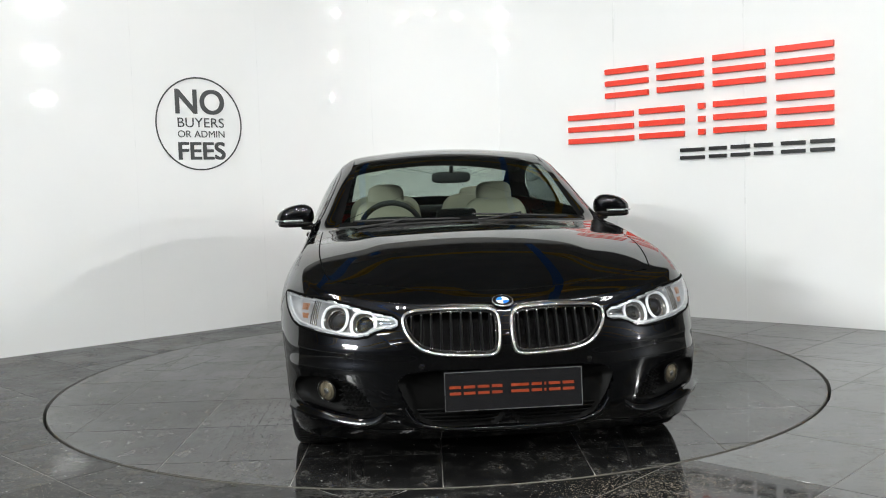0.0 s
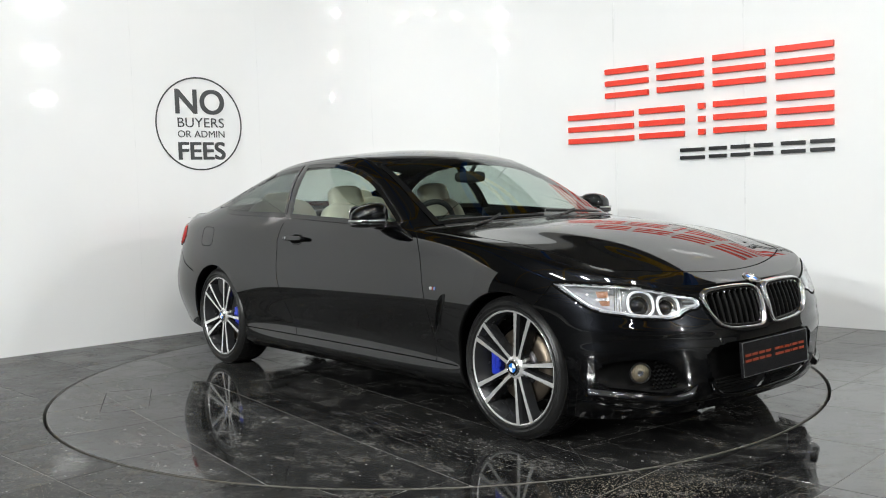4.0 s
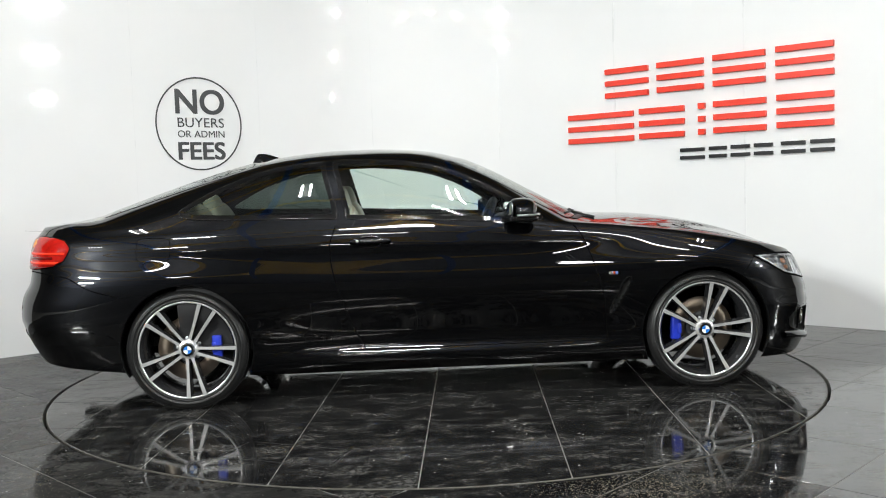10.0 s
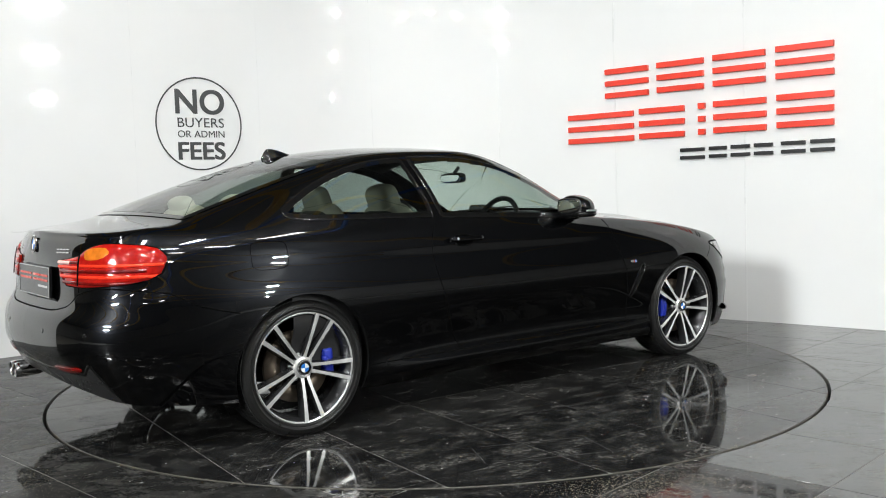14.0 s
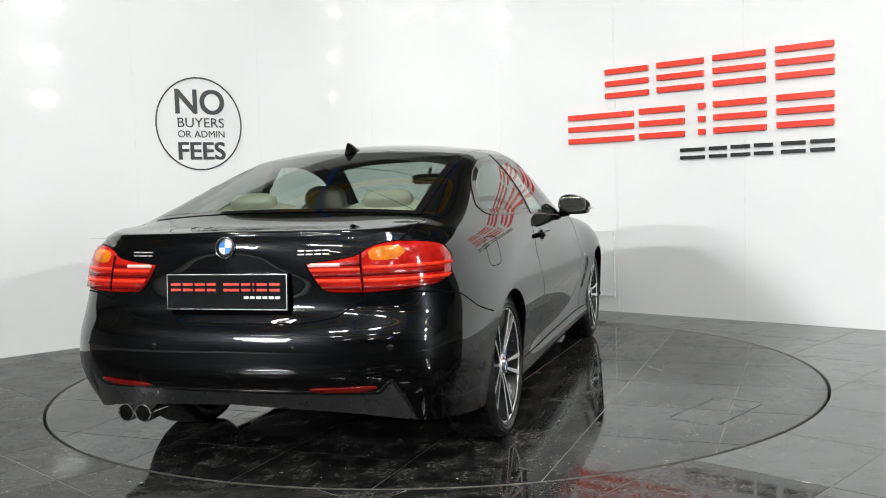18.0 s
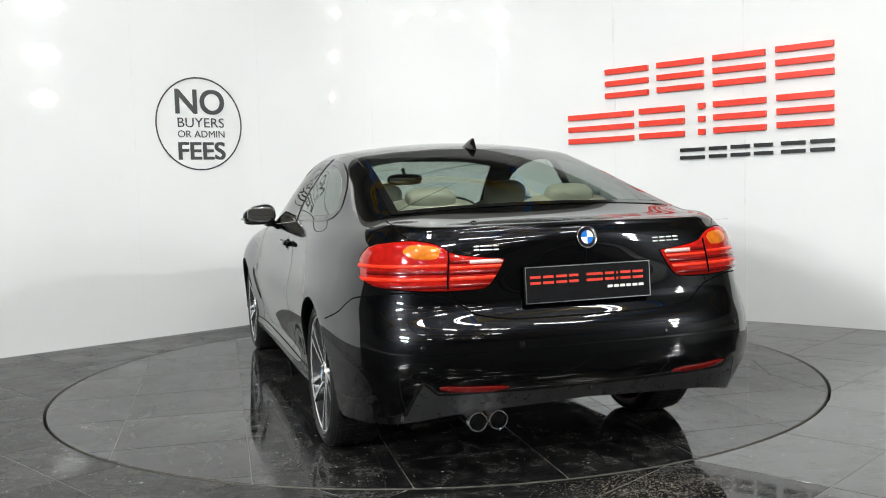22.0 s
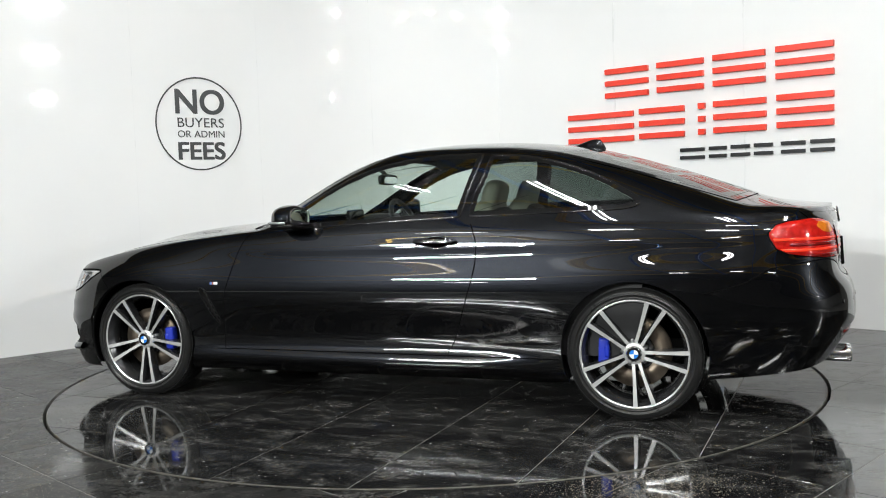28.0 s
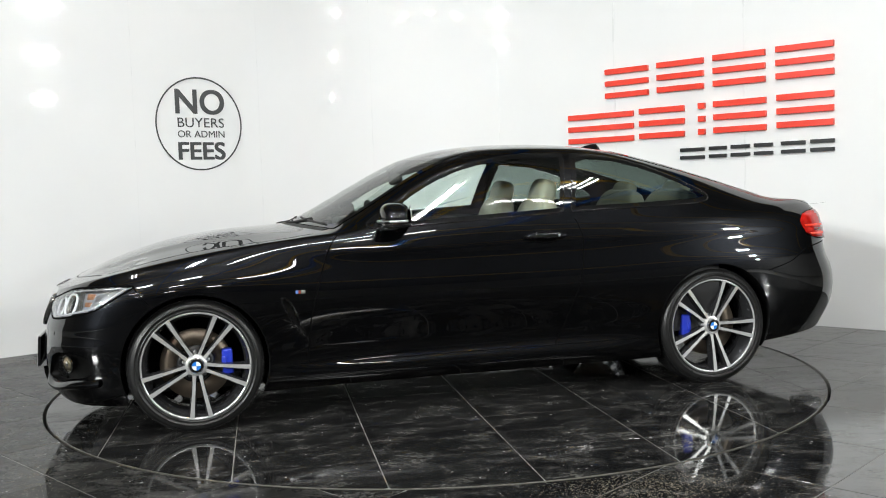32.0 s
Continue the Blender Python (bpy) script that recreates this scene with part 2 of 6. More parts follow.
def tube(points, r, n=8, closed=False, flat=1.0):
    """Verts and faces of a round bar along points."""
    pts = [Vector(p) for p in points]
    vs, fs = [], []
    up = Vector((0, 0, 1))
    cnt = len(pts)
    for i, p in enumerate(pts):
        a = pts[(i - 1) % cnt] if closed or i else p
        b = pts[(i + 1) % cnt] if closed or i < cnt - 1 else p
        t = (b - a).normalized()
        u = t.cross(up)
        u = u.normalized() if u.length > 1e-4 else Vector((1, 0, 0))
        w = u.cross(t)
        for k in range(n):
            q = 2 * math.pi * k / n
            vs.append(p + u * (r * math.cos(q)) + w * (r * flat * math.sin(q)))
    for i in range(cnt if closed else cnt - 1):
        j = (i + 1) % cnt
        for k in range(n):
            fs.append((i * n + k, i * n + (k + 1) % n, j * n + (k + 1) % n, j * n + k))
    if not closed:
        fs.append(tuple(reversed(range(n))))
        fs.append(tuple(range((cnt - 1) * n, cnt * n)))
    return vs, fs


def prism(poly, z0, z1):
    """Verts and faces of a flat polygon [(x, y), ...] drawn up from z0 to z1."""
    k = len(poly)
    vs = [(x, y, z0) for x, y in poly] + [(x, y, z1) for x, y in poly]
    fs = [tuple(reversed(range(k))), tuple(range(k, 2 * k))]
    fs += [(i, (i + 1) % k, k + (i + 1) % k, k + i) for i in range(k)]
    return vs, fs


def text_mesh(name, words, size):
    """Flat letters of the built-in font as a mesh, with its width."""
    cu = bpy.data.curves.new(name, "FONT")
    cu.body, cu.size, cu.extrude = words, size, 0.0008
    ob = bpy.data.objects.new(name, cu)
    scene.collection.objects.link(ob)
    bpy.context.view_layer.update()
    me = bpy.data.meshes.new_from_object(ob.evaluated_get(bpy.context.evaluated_depsgraph_get()))
    bpy.data.objects.remove(ob)
    me.materials.clear()
    co = np.array([v.co for v in me.vertices])
    return me, co.min(0), co.max(0)

# ---- the hall ----
TABLE_R = 2.255
S = {1: (-2.355, 1.756), 2: (-1.487, 2.477), 3: (-0.537, 3.09), 4: (0.655, 3.07), 5: (1.618, 2.399), 6: (2.493, 1.635)}
LEFT_DIR, RIGHT_DIR = radians(39.7), radians(-41.1)
WALL_H = 3.05


def along(p, ang, d):
    return (p[0] + math.cos(ang) * d, p[1] + math.sin(ang) * d)


def wall_line():
    """The wall's foot: a straight left run, a bend of 1.84 m radius, a straight right run; and the joints' places along it."""
    left = [along(S[1], LEFT_DIR, d) for d in np.arange(-3.6, 1.21, 0.3)]
    a0, a1 = math.pi / 2 + LEFT_DIR, math.pi / 2 + RIGHT_DIR
    bend = [(BEND[0] + BEND_R * math.cos(a), BEND[1] + BEND_R * math.sin(a)) for a in np.linspace(a0, a1, 25)]
    left = [p for p in left if p[0] < bend[0][0] - 0.05]
    right = [along(S[5], RIGHT_DIR, d) for d in np.arange(-1.5, 4.0, 0.3)]
    right = [p for p in right if p[0] > bend[-1][0] + 0.05]
    return left + bend + right


BEND, BEND_R = (0.032, 1.347), 1.835
WALL_LINE = np.array(wall_line())
WALL_ARC = np.concatenate([[0], np.cumsum(np.hypot(*np.diff(WALL_LINE, axis=0).T))])


def wall_arc_at(p):
    d = np.hypot(*(WALL_LINE - p).T)
    i = int(np.argmin(d))
    best = None
    for k in (i - 1, i):
        if 0 <= k < len(WALL_LINE) - 1:
            a, b = WALL_LINE[k], WALL_LINE[k + 1]
            t = np.clip(np.dot(np.array(p) - a, b - a) / np.dot(b - a, b - a), 0, 1)
            q = a + t * (b - a)
            e = np.hypot(*(q - p))
            if best is None or e < best[0]:
                best = (e, WALL_ARC[k] + t * (WALL_ARC[k + 1] - WALL_ARC[k]))
    return best[1]


def wall_run(d):
    """Place and direction of the wall's foot, d metres along it."""
    p = np.array((np.interp(d, WALL_ARC, WALL_LINE[:, 0]), np.interp(d, WALL_ARC, WALL_LINE[:, 1])))
    q0 = np.array((np.interp(d - 0.02, WALL_ARC, WALL_LINE[:, 0]), np.interp(d - 0.02, WALL_ARC, WALL_LINE[:, 1])))
    q1 = np.array((np.interp(d + 0.02, WALL_ARC, WALL_LINE[:, 0]), np.interp(d + 0.02, WALL_ARC, WALL_LINE[:, 1])))
    t = (q1 - q0) / np.linalg.norm(q1 - q0)
    return p, t, np.array((-t[1], t[0]))


def wall_panel(parent, d0, d1):
    """One gloss panel between two joints, 60 mm thick, bent where the wall bends."""
    ds = np.linspace(d0 + 0.0015, d1 - 0.0015, 15)
    cols = []
    for d in ds:
        p, _, back = wall_run(d)
        cols.append([(*p, 0.0), (*p, WALL_H), (*(p + back * 0.06), WALL_H), (*(p + back * 0.06), 0.0)])
    n = len(cols)
    vs = [v for c in cols for v in c[:2]] + [v for c in cols for v in c]
    fs = [(2 * i, 2 * i + 2, 2 * i + 3, 2 * i + 1) for i in range(n - 1)]
    for i in range(n - 1):
        for k in (1, 2, 3):
            a, b = 2 * n + 4 * i, 2 * n + 4 * (i + 1)
            fs.append((a + k, a + (k + 1) % 4, b + (k + 1) % 4, b + k))
    fs += [tuple(2 * n + k for k in (0, 3, 2, 1)), tuple(2 * n + 4 * (n - 1) + k for k in range(4))]
    ob = data_part("panel", vs, fs, "wall", parent, smooth=False)
    for poly in ob.data.polygons:
        poly.use_smooth = poly.index < n - 1
    return ob


def build_walls():
    wall = tagged(new("wall_curved"), "white gloss panelled backdrop wall with thin vertical joints", "wall", kind="structure")
    joints = [wall_arc_at(S[k]) for k in (1, 2, 3, 4, 5, 6)]
    joints = [joints[0] - 2.4, joints[0] - 1.2] + joints + [joints[-1] + 1.2, joints[-1] + 2.4]
    ends = [max(0.05, joints[0] - 1.2)] + joints + [min(WALL_ARC[-1] - 0.05, joints[-1] + 1.2)]
    for a, b in zip(ends[:-1], ends[1:]):
        wall_panel(wall, a, b)
    for i, d in enumerate(joints):
        p, t, back = wall_run(d)
        wide = 0.007 if i in (6, 7) else 0.0030
        proud = 0.0035 if i in (6, 7) else 0.0006
        poly = [p - t * wide - back * proud, p + t * wide - back * proud, p + t * wide + back * 0.02, p - t * wide + back * 0.02]
        vs, fs = prism([tuple(v) for v in poly], 0.0, WALL_H - 0.001)
        data_part("joint_strip", vs, fs, "strip", wall, smooth=False)
    # inspection hatch low on the wall
    n = Vector((-math.sin(RIGHT_DIR), math.cos(RIGHT_DIR), 0))
    p = along(S[5], RIGHT_DIR, -0.242)
    hatch = tagged(new("wall_hatch"), "white square access hatch low on the panelled wall", "hatch")
    hatch.matrix_world = pose(p[0] - n.x * 0.006, p[1] - n.y * 0.006, 0.427, 0, 0, math.degrees(RIGHT_DIR))
    bm = box(bmesh.new(), (0, 0, 0), (0.40, 0.012, 0.56), bevel=0.002)
    part("door_leaf", bm, "wall", hatch)
    for c, s in (((0, 0, 0.287), (0.43, 0.018, 0.014)), ((0, 0, -0.287), (0.43, 0.018, 0.014)), ((-0.208, 0, 0), (0.014, 0.018, 0.56)), ((0.208, 0, 0), (0.014, 0.018, 0.56))):
        part("frame", box(bmesh.new(), c, s, bevel=0.003), "strip", hatch)
    # the hall around
    for name, c, s in (("wall_back", (8.0, 9.0, 4.0), (80.2, 0.2, 8.6)), ("wall_front", (8.0, -40.0, 4.0), (80.2, 0.2, 8.6)),
                       ("wall_left", (-32.0, -15.5, 4.0), (0.2, 49.4, 8.6)), ("wall_right", (48.0, -15.5, 4.0), (0.2, 49.4, 8.6))):
        w = part(name, box(bmesh.new(), c, s), "hall")
        tagged(w, "grey clad wall of the showroom hall", "wall", kind="structure")
    tagged(part("ceiling", box(bmesh.new(), (8.0, -15.5, 8.3), (80.4, 49.4, 0.2)), "ceiling"), "dark sheet roof of the hall", "ceiling", kind="structure")


def build_steelwork():
    """Painted roof steel, seen in reflections on the bonnet, roof and screens."""
    runs = [(-30, y, 46, y, "yellow", 7.35) for y in (-21.5, -17.5, -13.5, -9.5, -5.5, -1.5, 2.5, 6.5)]
    runs += [(x, -23, x, 8.5, "blue", 7.05) for x in (-6.0, -2.0, 2.0, 6.0)]
    runs += [(-6, -5.5, -2, -1.5, "yellow", 7.2), (-2, -1.5, 2, 2.5, "yellow", 7.2), (2, 2.5, 6, 6.5, "yellow", 7.2), (2, -1.5, -2, 2.5, "yellow", 7.2), (6, 2.5, 2, 6.5, "yellow", 7.2), (-6, 2.5, -2, 6.5, "yellow", 7.2), (-2, 2.5, -6, 6.5, "yellow", 7.2), (2, -5.5, 6, -1.5, "yellow", 7.2)]
    for x0, y0, x1, y1, mat, z in runs:
        p, q = Vector((x0, y0, z)), Vector((x1, y1, z))
        beam = new("roof_beam")
        beam.matrix_world = Matrix.Translation((p + q) / 2) @ Matrix.Rotation(math.atan2(q.y - p.y, q.x - p.x), 4, "Z")
        ln = (q - p).length
        tagged(beam, mat + " painted steel roof beam of the hall", "beam", "roof beams")
        part("web", box(bmesh.new(), (0, 0, 0), (ln, 0.012, 0.20)), mat, beam)
        for dz in (-0.106, 0.106):
            part("flange", box(bmesh.new(), (0, 0, dz), (ln, 0.13, 0.012)), mat, beam)


def build_battens():
    for lx, ly in LAMPS + FAR_LAMPS:
        b = tagged(new("batten_lamp"), "white twin-tube ceiling batten lamp, lit", "lamp", "batten lamps")
        b.matrix_world = Matrix.Translation((lx, ly, LAMP_Z)) @ Matrix.Rotation(batten_turn(ly), 4, "Z")
        part("housing", box(bmesh.new(), (0, 0, 0.03), (0.13, 1.56, 0.05), bevel=0.008), "lamp_body", b)
        for dx in (-0.11, 0.11):
            vs, fs = tube([(dx, -0.74, -0.012), (dx, 0.74, -0.012)], 0.026, 10)
            data_part("tube", vs, fs, "tube", b)
        for dx in (-0.1, 0.1):
            vs, fs = tube([(dx, 0.6, 0.05), (dx, 0.6, 1.4)], 0.004, 6)
            data_part("hanger", vs, fs, "lamp_body", b)


# ---- signs ----
def on_wall(base, ang, a, z, off):
    """Pose on a wall: x along it, y up, z towards the room."""
    x, y = along(base, ang, a)
    n = Vector((math.sin(ang), -math.cos(ang), 0))
    m = Matrix(((math.cos(ang), 0, n.x, x + n.x * off), (math.sin(ang), 0, n.y, y + n.y * off), (0, 1, 0, z), (0, 0, 0, 1)))
    return m


def build_round_sign():
    sign = tagged(new("round_sign"), "round black vinyl wall sign reading NO BUYERS OR ADMIN FEES", "sign")
    sign.matrix_world = on_wall(S[1], LEFT_DIR, 0.563, 1.742, 0.003)
    r = 0.388
    vs, fs = lathe([(r, -0.001), (r, 0.001), (r - 0.0125, 0.001), (r - 0.0125, -0.001), (r, -0.001)], 96, "z")
    data_part("ring", vs, fs, "vinyl", sign, smooth=False)
    for words, x0, x1, z0, z1 in (("NO", -0.205, 0.226, 0.083, 0.284), ("BUYERS", -0.196, 0.222, -0.029, 0.050), ("OR ADMIN", -0.199, 0.222, -0.113, -0.056), ("FEES", -0.195, 0.218, -0.296, -0.153)):
        me, lo, hi = text_mesh("lettering", words, 0.2)
        bold = 0.006 if words in ("NO", "FEES") else 0.0
        me.transform(Matrix.Translation(((x0 + x1) / 2, (z0 + z1) / 2, 0)) @ Matrix.Diagonal(((x1 - x0) / (hi[0] - lo[0]), (z1 - z0) / (hi[1] - lo[1]), 1, 1)) @ Matrix.Translation((-(lo[0] + hi[0]) / 2, -(lo[1] + hi[1]) / 2, 0)))
        if bold:
            a = me.copy()
            bm = bmesh.new()
            for dx in (-bold, 0, bold):
                for dy in (-bold / 2, bold / 2):
                    c = a.copy()
                    c.transform(Matrix.Translation((dx, dy, (dx + 2 * dy) * 0.01)))
                    bm.from_mesh(c)
            part("lettering", bm, "vinyl", sign)
        else:
            mesh_part("lettering", me, "vinyl", sign)


def bar_stack(parent, name, x0, x1, z0, z1, mat, count, deep):
    """Plain bars, one over another, the size of one character."""
    h = (z1 - z0) / (count * 1.0 + (count - 1) * 1.25)
    for k in range(count):
        zc = z0 + h / 2 + k * h * 2.25
        part(name, box(bmesh.new(), ((x0 + x1) / 2, zc, deep / 2), (x1 - x0, h, deep), bevel=min(h, deep) * 0.06), mat, parent)


def build_dealer_sign():
    base = on_wall(S[5], RIGHT_DIR, 0, 0, 0.0)
    rows = (("red", 3, 0.030, 1.880, 2.130, ((-0.078, 0.334), (0.418, 0.831), (0.913, 1.338), (1.422, 1.855))),
            ("red", 3, 0.030, 1.506, 1.762, ((-0.464, 0.188), (0.247, 0.658), (0.782, 0.840), (0.913, 1.343), (1.427, 1.853))),
            ("black_sign", 2, 0.020, 1.312, 1.404, ((0.616, 0.83), (0.868, 1.018), (1.052, 1.208), (1.242, 1.392), (1.455, 1.64), (1.678, 1.856))))
    sign = tagged(new("wall_sign"), "raised red and black bar lettering on the white wall", "sign")
    sign.matrix_world = base
    for mat, count, deep, z0, z1, cells in rows:
        for x0, x1 in cells:
            rise = 0.013 * ((x0 + x1) / 2 - 0.7)
            bar_stack(sign, "raised_bar", x0, x1, z0 + rise, z1 + rise, mat, count, deep)


# ---- floor ----
def round_cut(cx0, cy0, size, ang, radius, inside_it, gap=0.0022):
    """A square tile's outline inside or outside the turntable's circle."""
    h = size / 2 - gap
    c, s = math.cos(ang), math.sin(ang)
    n = 20
    pts = []
    for a, b in (((-h, -h), (h, -h)), ((h, -h), (h, h)), ((h, h), (-h, h)), ((-h, h), (-h, -h))):
        for k in range(n):
            u, v = a[0] + (b[0] - a[0]) * k / n, a[1] + (b[1] - a[1]) * k / n
            pts.append((cx0 + c * u - s * v, cy0 + s * u + c * v))
    keep = [(math.hypot(*p) < radius) == inside_it for p in pts]
    if not any(keep):
        return None
    if all(keep):
        return [pts[0], pts[n], pts[2 * n], pts[3 * n]]
    arc = []
    for k in range(1440):
        q = (radius * math.cos(k * math.pi / 720), radius * math.sin(k * math.pi / 720))
        du, dv = c * (q[0] - cx0) + s * (q[1] - cy0), -s * (q[0] - cx0) + c * (q[1] - cy0)
        if abs(du) < h and abs(dv) < h:
            arc.append(q)
    first = next(i for i in range(len(pts)) if keep[i] and not keep[i - 1])
    run = []
    for i in range(len(pts)):
        j = (first + i) % len(pts)
        if not keep[j]:
            break
        run.append(pts[j])
    if len(run) < 3 or not arc:
        return None
    a, b = run[-1], run[0]
    arc.sort(key=lambda q: (q[0] - a[0]) * (b[0] - a[0]) + (q[1] - a[1]) * (b[1] - a[1]))
    return run + arc


def tile(parent, poly, top=0.0, thick=0.008, mat="tile"):
    cx0, cy0 = sum(p[0] for p in poly) / len(poly), sum(p[1] for p in poly) / len(poly)
    b = 0.0005
    loc = [(x - cx0, y - cy0) for x, y in poly]
    k = len(loc)
    ins = [(x * (1 - b / max(0.02, math.hypot(x, y))), y * (1 - b / max(0.02, math.hypot(x, y)))) for x, y in loc]
    vs = [(x, y, -thick) for x, y in loc] + [(x, y, -b) for x, y in loc] + [(x, y, 0) for x, y in ins]
    fs = [(i, (i + 1) % k, k + (i + 1) % k, k + i) for i in range(k)] + [(k + i, k + (i + 1) % k, 2 * k + (i + 1) % k, 2 * k + i) for i in range(k)]
    fs.append(tuple(range(2 * k, 3 * k)))
    ob = data_part("tile", vs, fs, mat, parent, smooth=False)
    ob.location = (cx0, cy0, top)
    return ob


def build_floor():
    floor = tagged(new("floor"), "polished black floor tiles laid diagonally with pale grout", "floor", kind="structure")
    vs, fs = lathe([(TABLE_R + 0.017, -0.2), (TABLE_R + 0.017, -0.0016), (26.0, -0.0016), (26.0, -0.2)], 128, "z")
    data_part("grout_bed", vs, fs, "grout", floor, smooth=False)
    ang, pitch = radians(45.3), 0.605
    c, s = math.cos(ang), math.sin(ang)
    u0, v0 = -1.31, -2.11
    far, vs, fs = [], [], []
    for i in range(-40, 44):
        for j in range(-40, 44):
            u, v = u0 + (i + 0.5) * pitch, v0 + (j + 0.5) * pitch
            x, y = c * u - s * v, s * u + c * v
            if math.hypot(x, y) > 5.2 or y < -5.2:
                far.append((x, y))
                continue
            lim_l = (y - S[1][1]) - math.tan(LEFT_DIR) * (x - S[1][0])
            lim_r = (y - S[5][1]) - math.tan(RIGHT_DIR) * (x - S[5][0])
            if lim_l > 0.62 or lim_r > 0.62 or y > 3.7:
                continue
            poly = round_cut(x, y, pitch, ang, TABLE_R + 0.017, False)
            if poly:
                # same tiles throughout, set duller on the left and glossier on the right
                tile(floor, poly, mat="dull_tile" if x < -0.6 else "clean_tile" if x > 1.2 else "tile")
    # the same tiles go on to the walls of the hall
    h = pitch / 2 - 0.0018
    for x, y in far:
        if abs(x) < 10.5 and -23.5 < y < 1.5 - 0.9 * abs(x) + 3.5 and y < 3.0:
            k = len(vs)
            vs += [(x + c * a - s * b, y + s * a + c * b, 0.0) for a, b in ((-h, -h), (h, -h), (h, h), (-h, h))]
            fs.append((k, k + 1, k + 2, k + 3))
    tagged(data_part("tiling", vs, fs, "tile", floor, smooth=False), kind="stuff")
    tagged(data_part("ground", *lathe([(0.0, -0.25), (75.0, -0.25)], 64, "z"), "concrete", smooth=False), "grey concrete slab under the hall", "ground", kind="structure")


def build_turntable():
    table = tagged(new("turntable"), "round flush turntable tiled in polished black squares", "turntable")
    vs, fs = lathe([(0.0, -0.12), (TABLE_R - 0.002, -0.12), (TABLE_R - 0.002, -0.0016), (0.0, -0.0016)], 128, "z")
    data_part("deck", vs, fs, "grout", table, smooth=False)
    vs, fs = lathe([(TABLE_R - 0.002, -0.03), (TABLE_R + 0.0005, -0.03), (TABLE_R + 0.0005, -0.004), (TABLE_R - 0.003, -0.001), (TABLE_R - 0.003, -0.01)], 160, "z")
    data_part("edge_trim", vs, fs, "brass", table, smooth=False)
    ang = radians(-4.3)
    c, s = math.cos(ang), math.sin(ang)
    for i in range(-4, 4):
        for j in range(-4, 4):
            u, v = (i + 0.5) * 0.6, (j + 0.5) * 0.6
            if math.hypot(max(0, abs(u) - 0.3), max(0, abs(v) - 0.3)) > TABLE_R - 0.02:
                continue
            poly = round_cut(c * u - s * v, s * u + c * v, 0.6, ang, TABLE_R - 0.004, True)
            if poly:
                tile(table, poly)
    # access cover let into the tiles
    c = [(-0.45, -1.68), (-0.93, -1.46), (-1.04, -1.69), (-0.53, -1.92)]
    for p, q in zip(c, c[1:] + c[:1]):
        mid, ang = ((p[0] + q[0]) / 2, (p[1] + q[1]) / 2), math.atan2(q[1] - p[1], q[0] - p[0])
        ob = part("cover_joint", box(bmesh.new(), (0, 0, 0), (math.dist(p, q) * 0.9, 0.0045, 0.0012)), "gap", table)
        ob.matrix_basis = Matrix.Translation((*mid, 0.0)) @ Matrix.Rotation(ang, 4, "Z")
    return table


def flecks(spots, z=0.0007, sides=6):
    """Flat grains (x, y, length, width, turn) as one mesh."""
    vs, fs = [], []
    for x, y, a, b, r in spots:
        k = len(vs)
        for i in range(sides):
            q = 2 * math.pi * i / sides
            u, v = a * math.cos(q), b * math.sin(q)
            vs.append((x + u * math.cos(r) - v * math.sin(r), y + u * math.sin(r) + v * math.cos(r), z))
        fs.append(tuple(range(k, k + sides)))
    return vs, fs


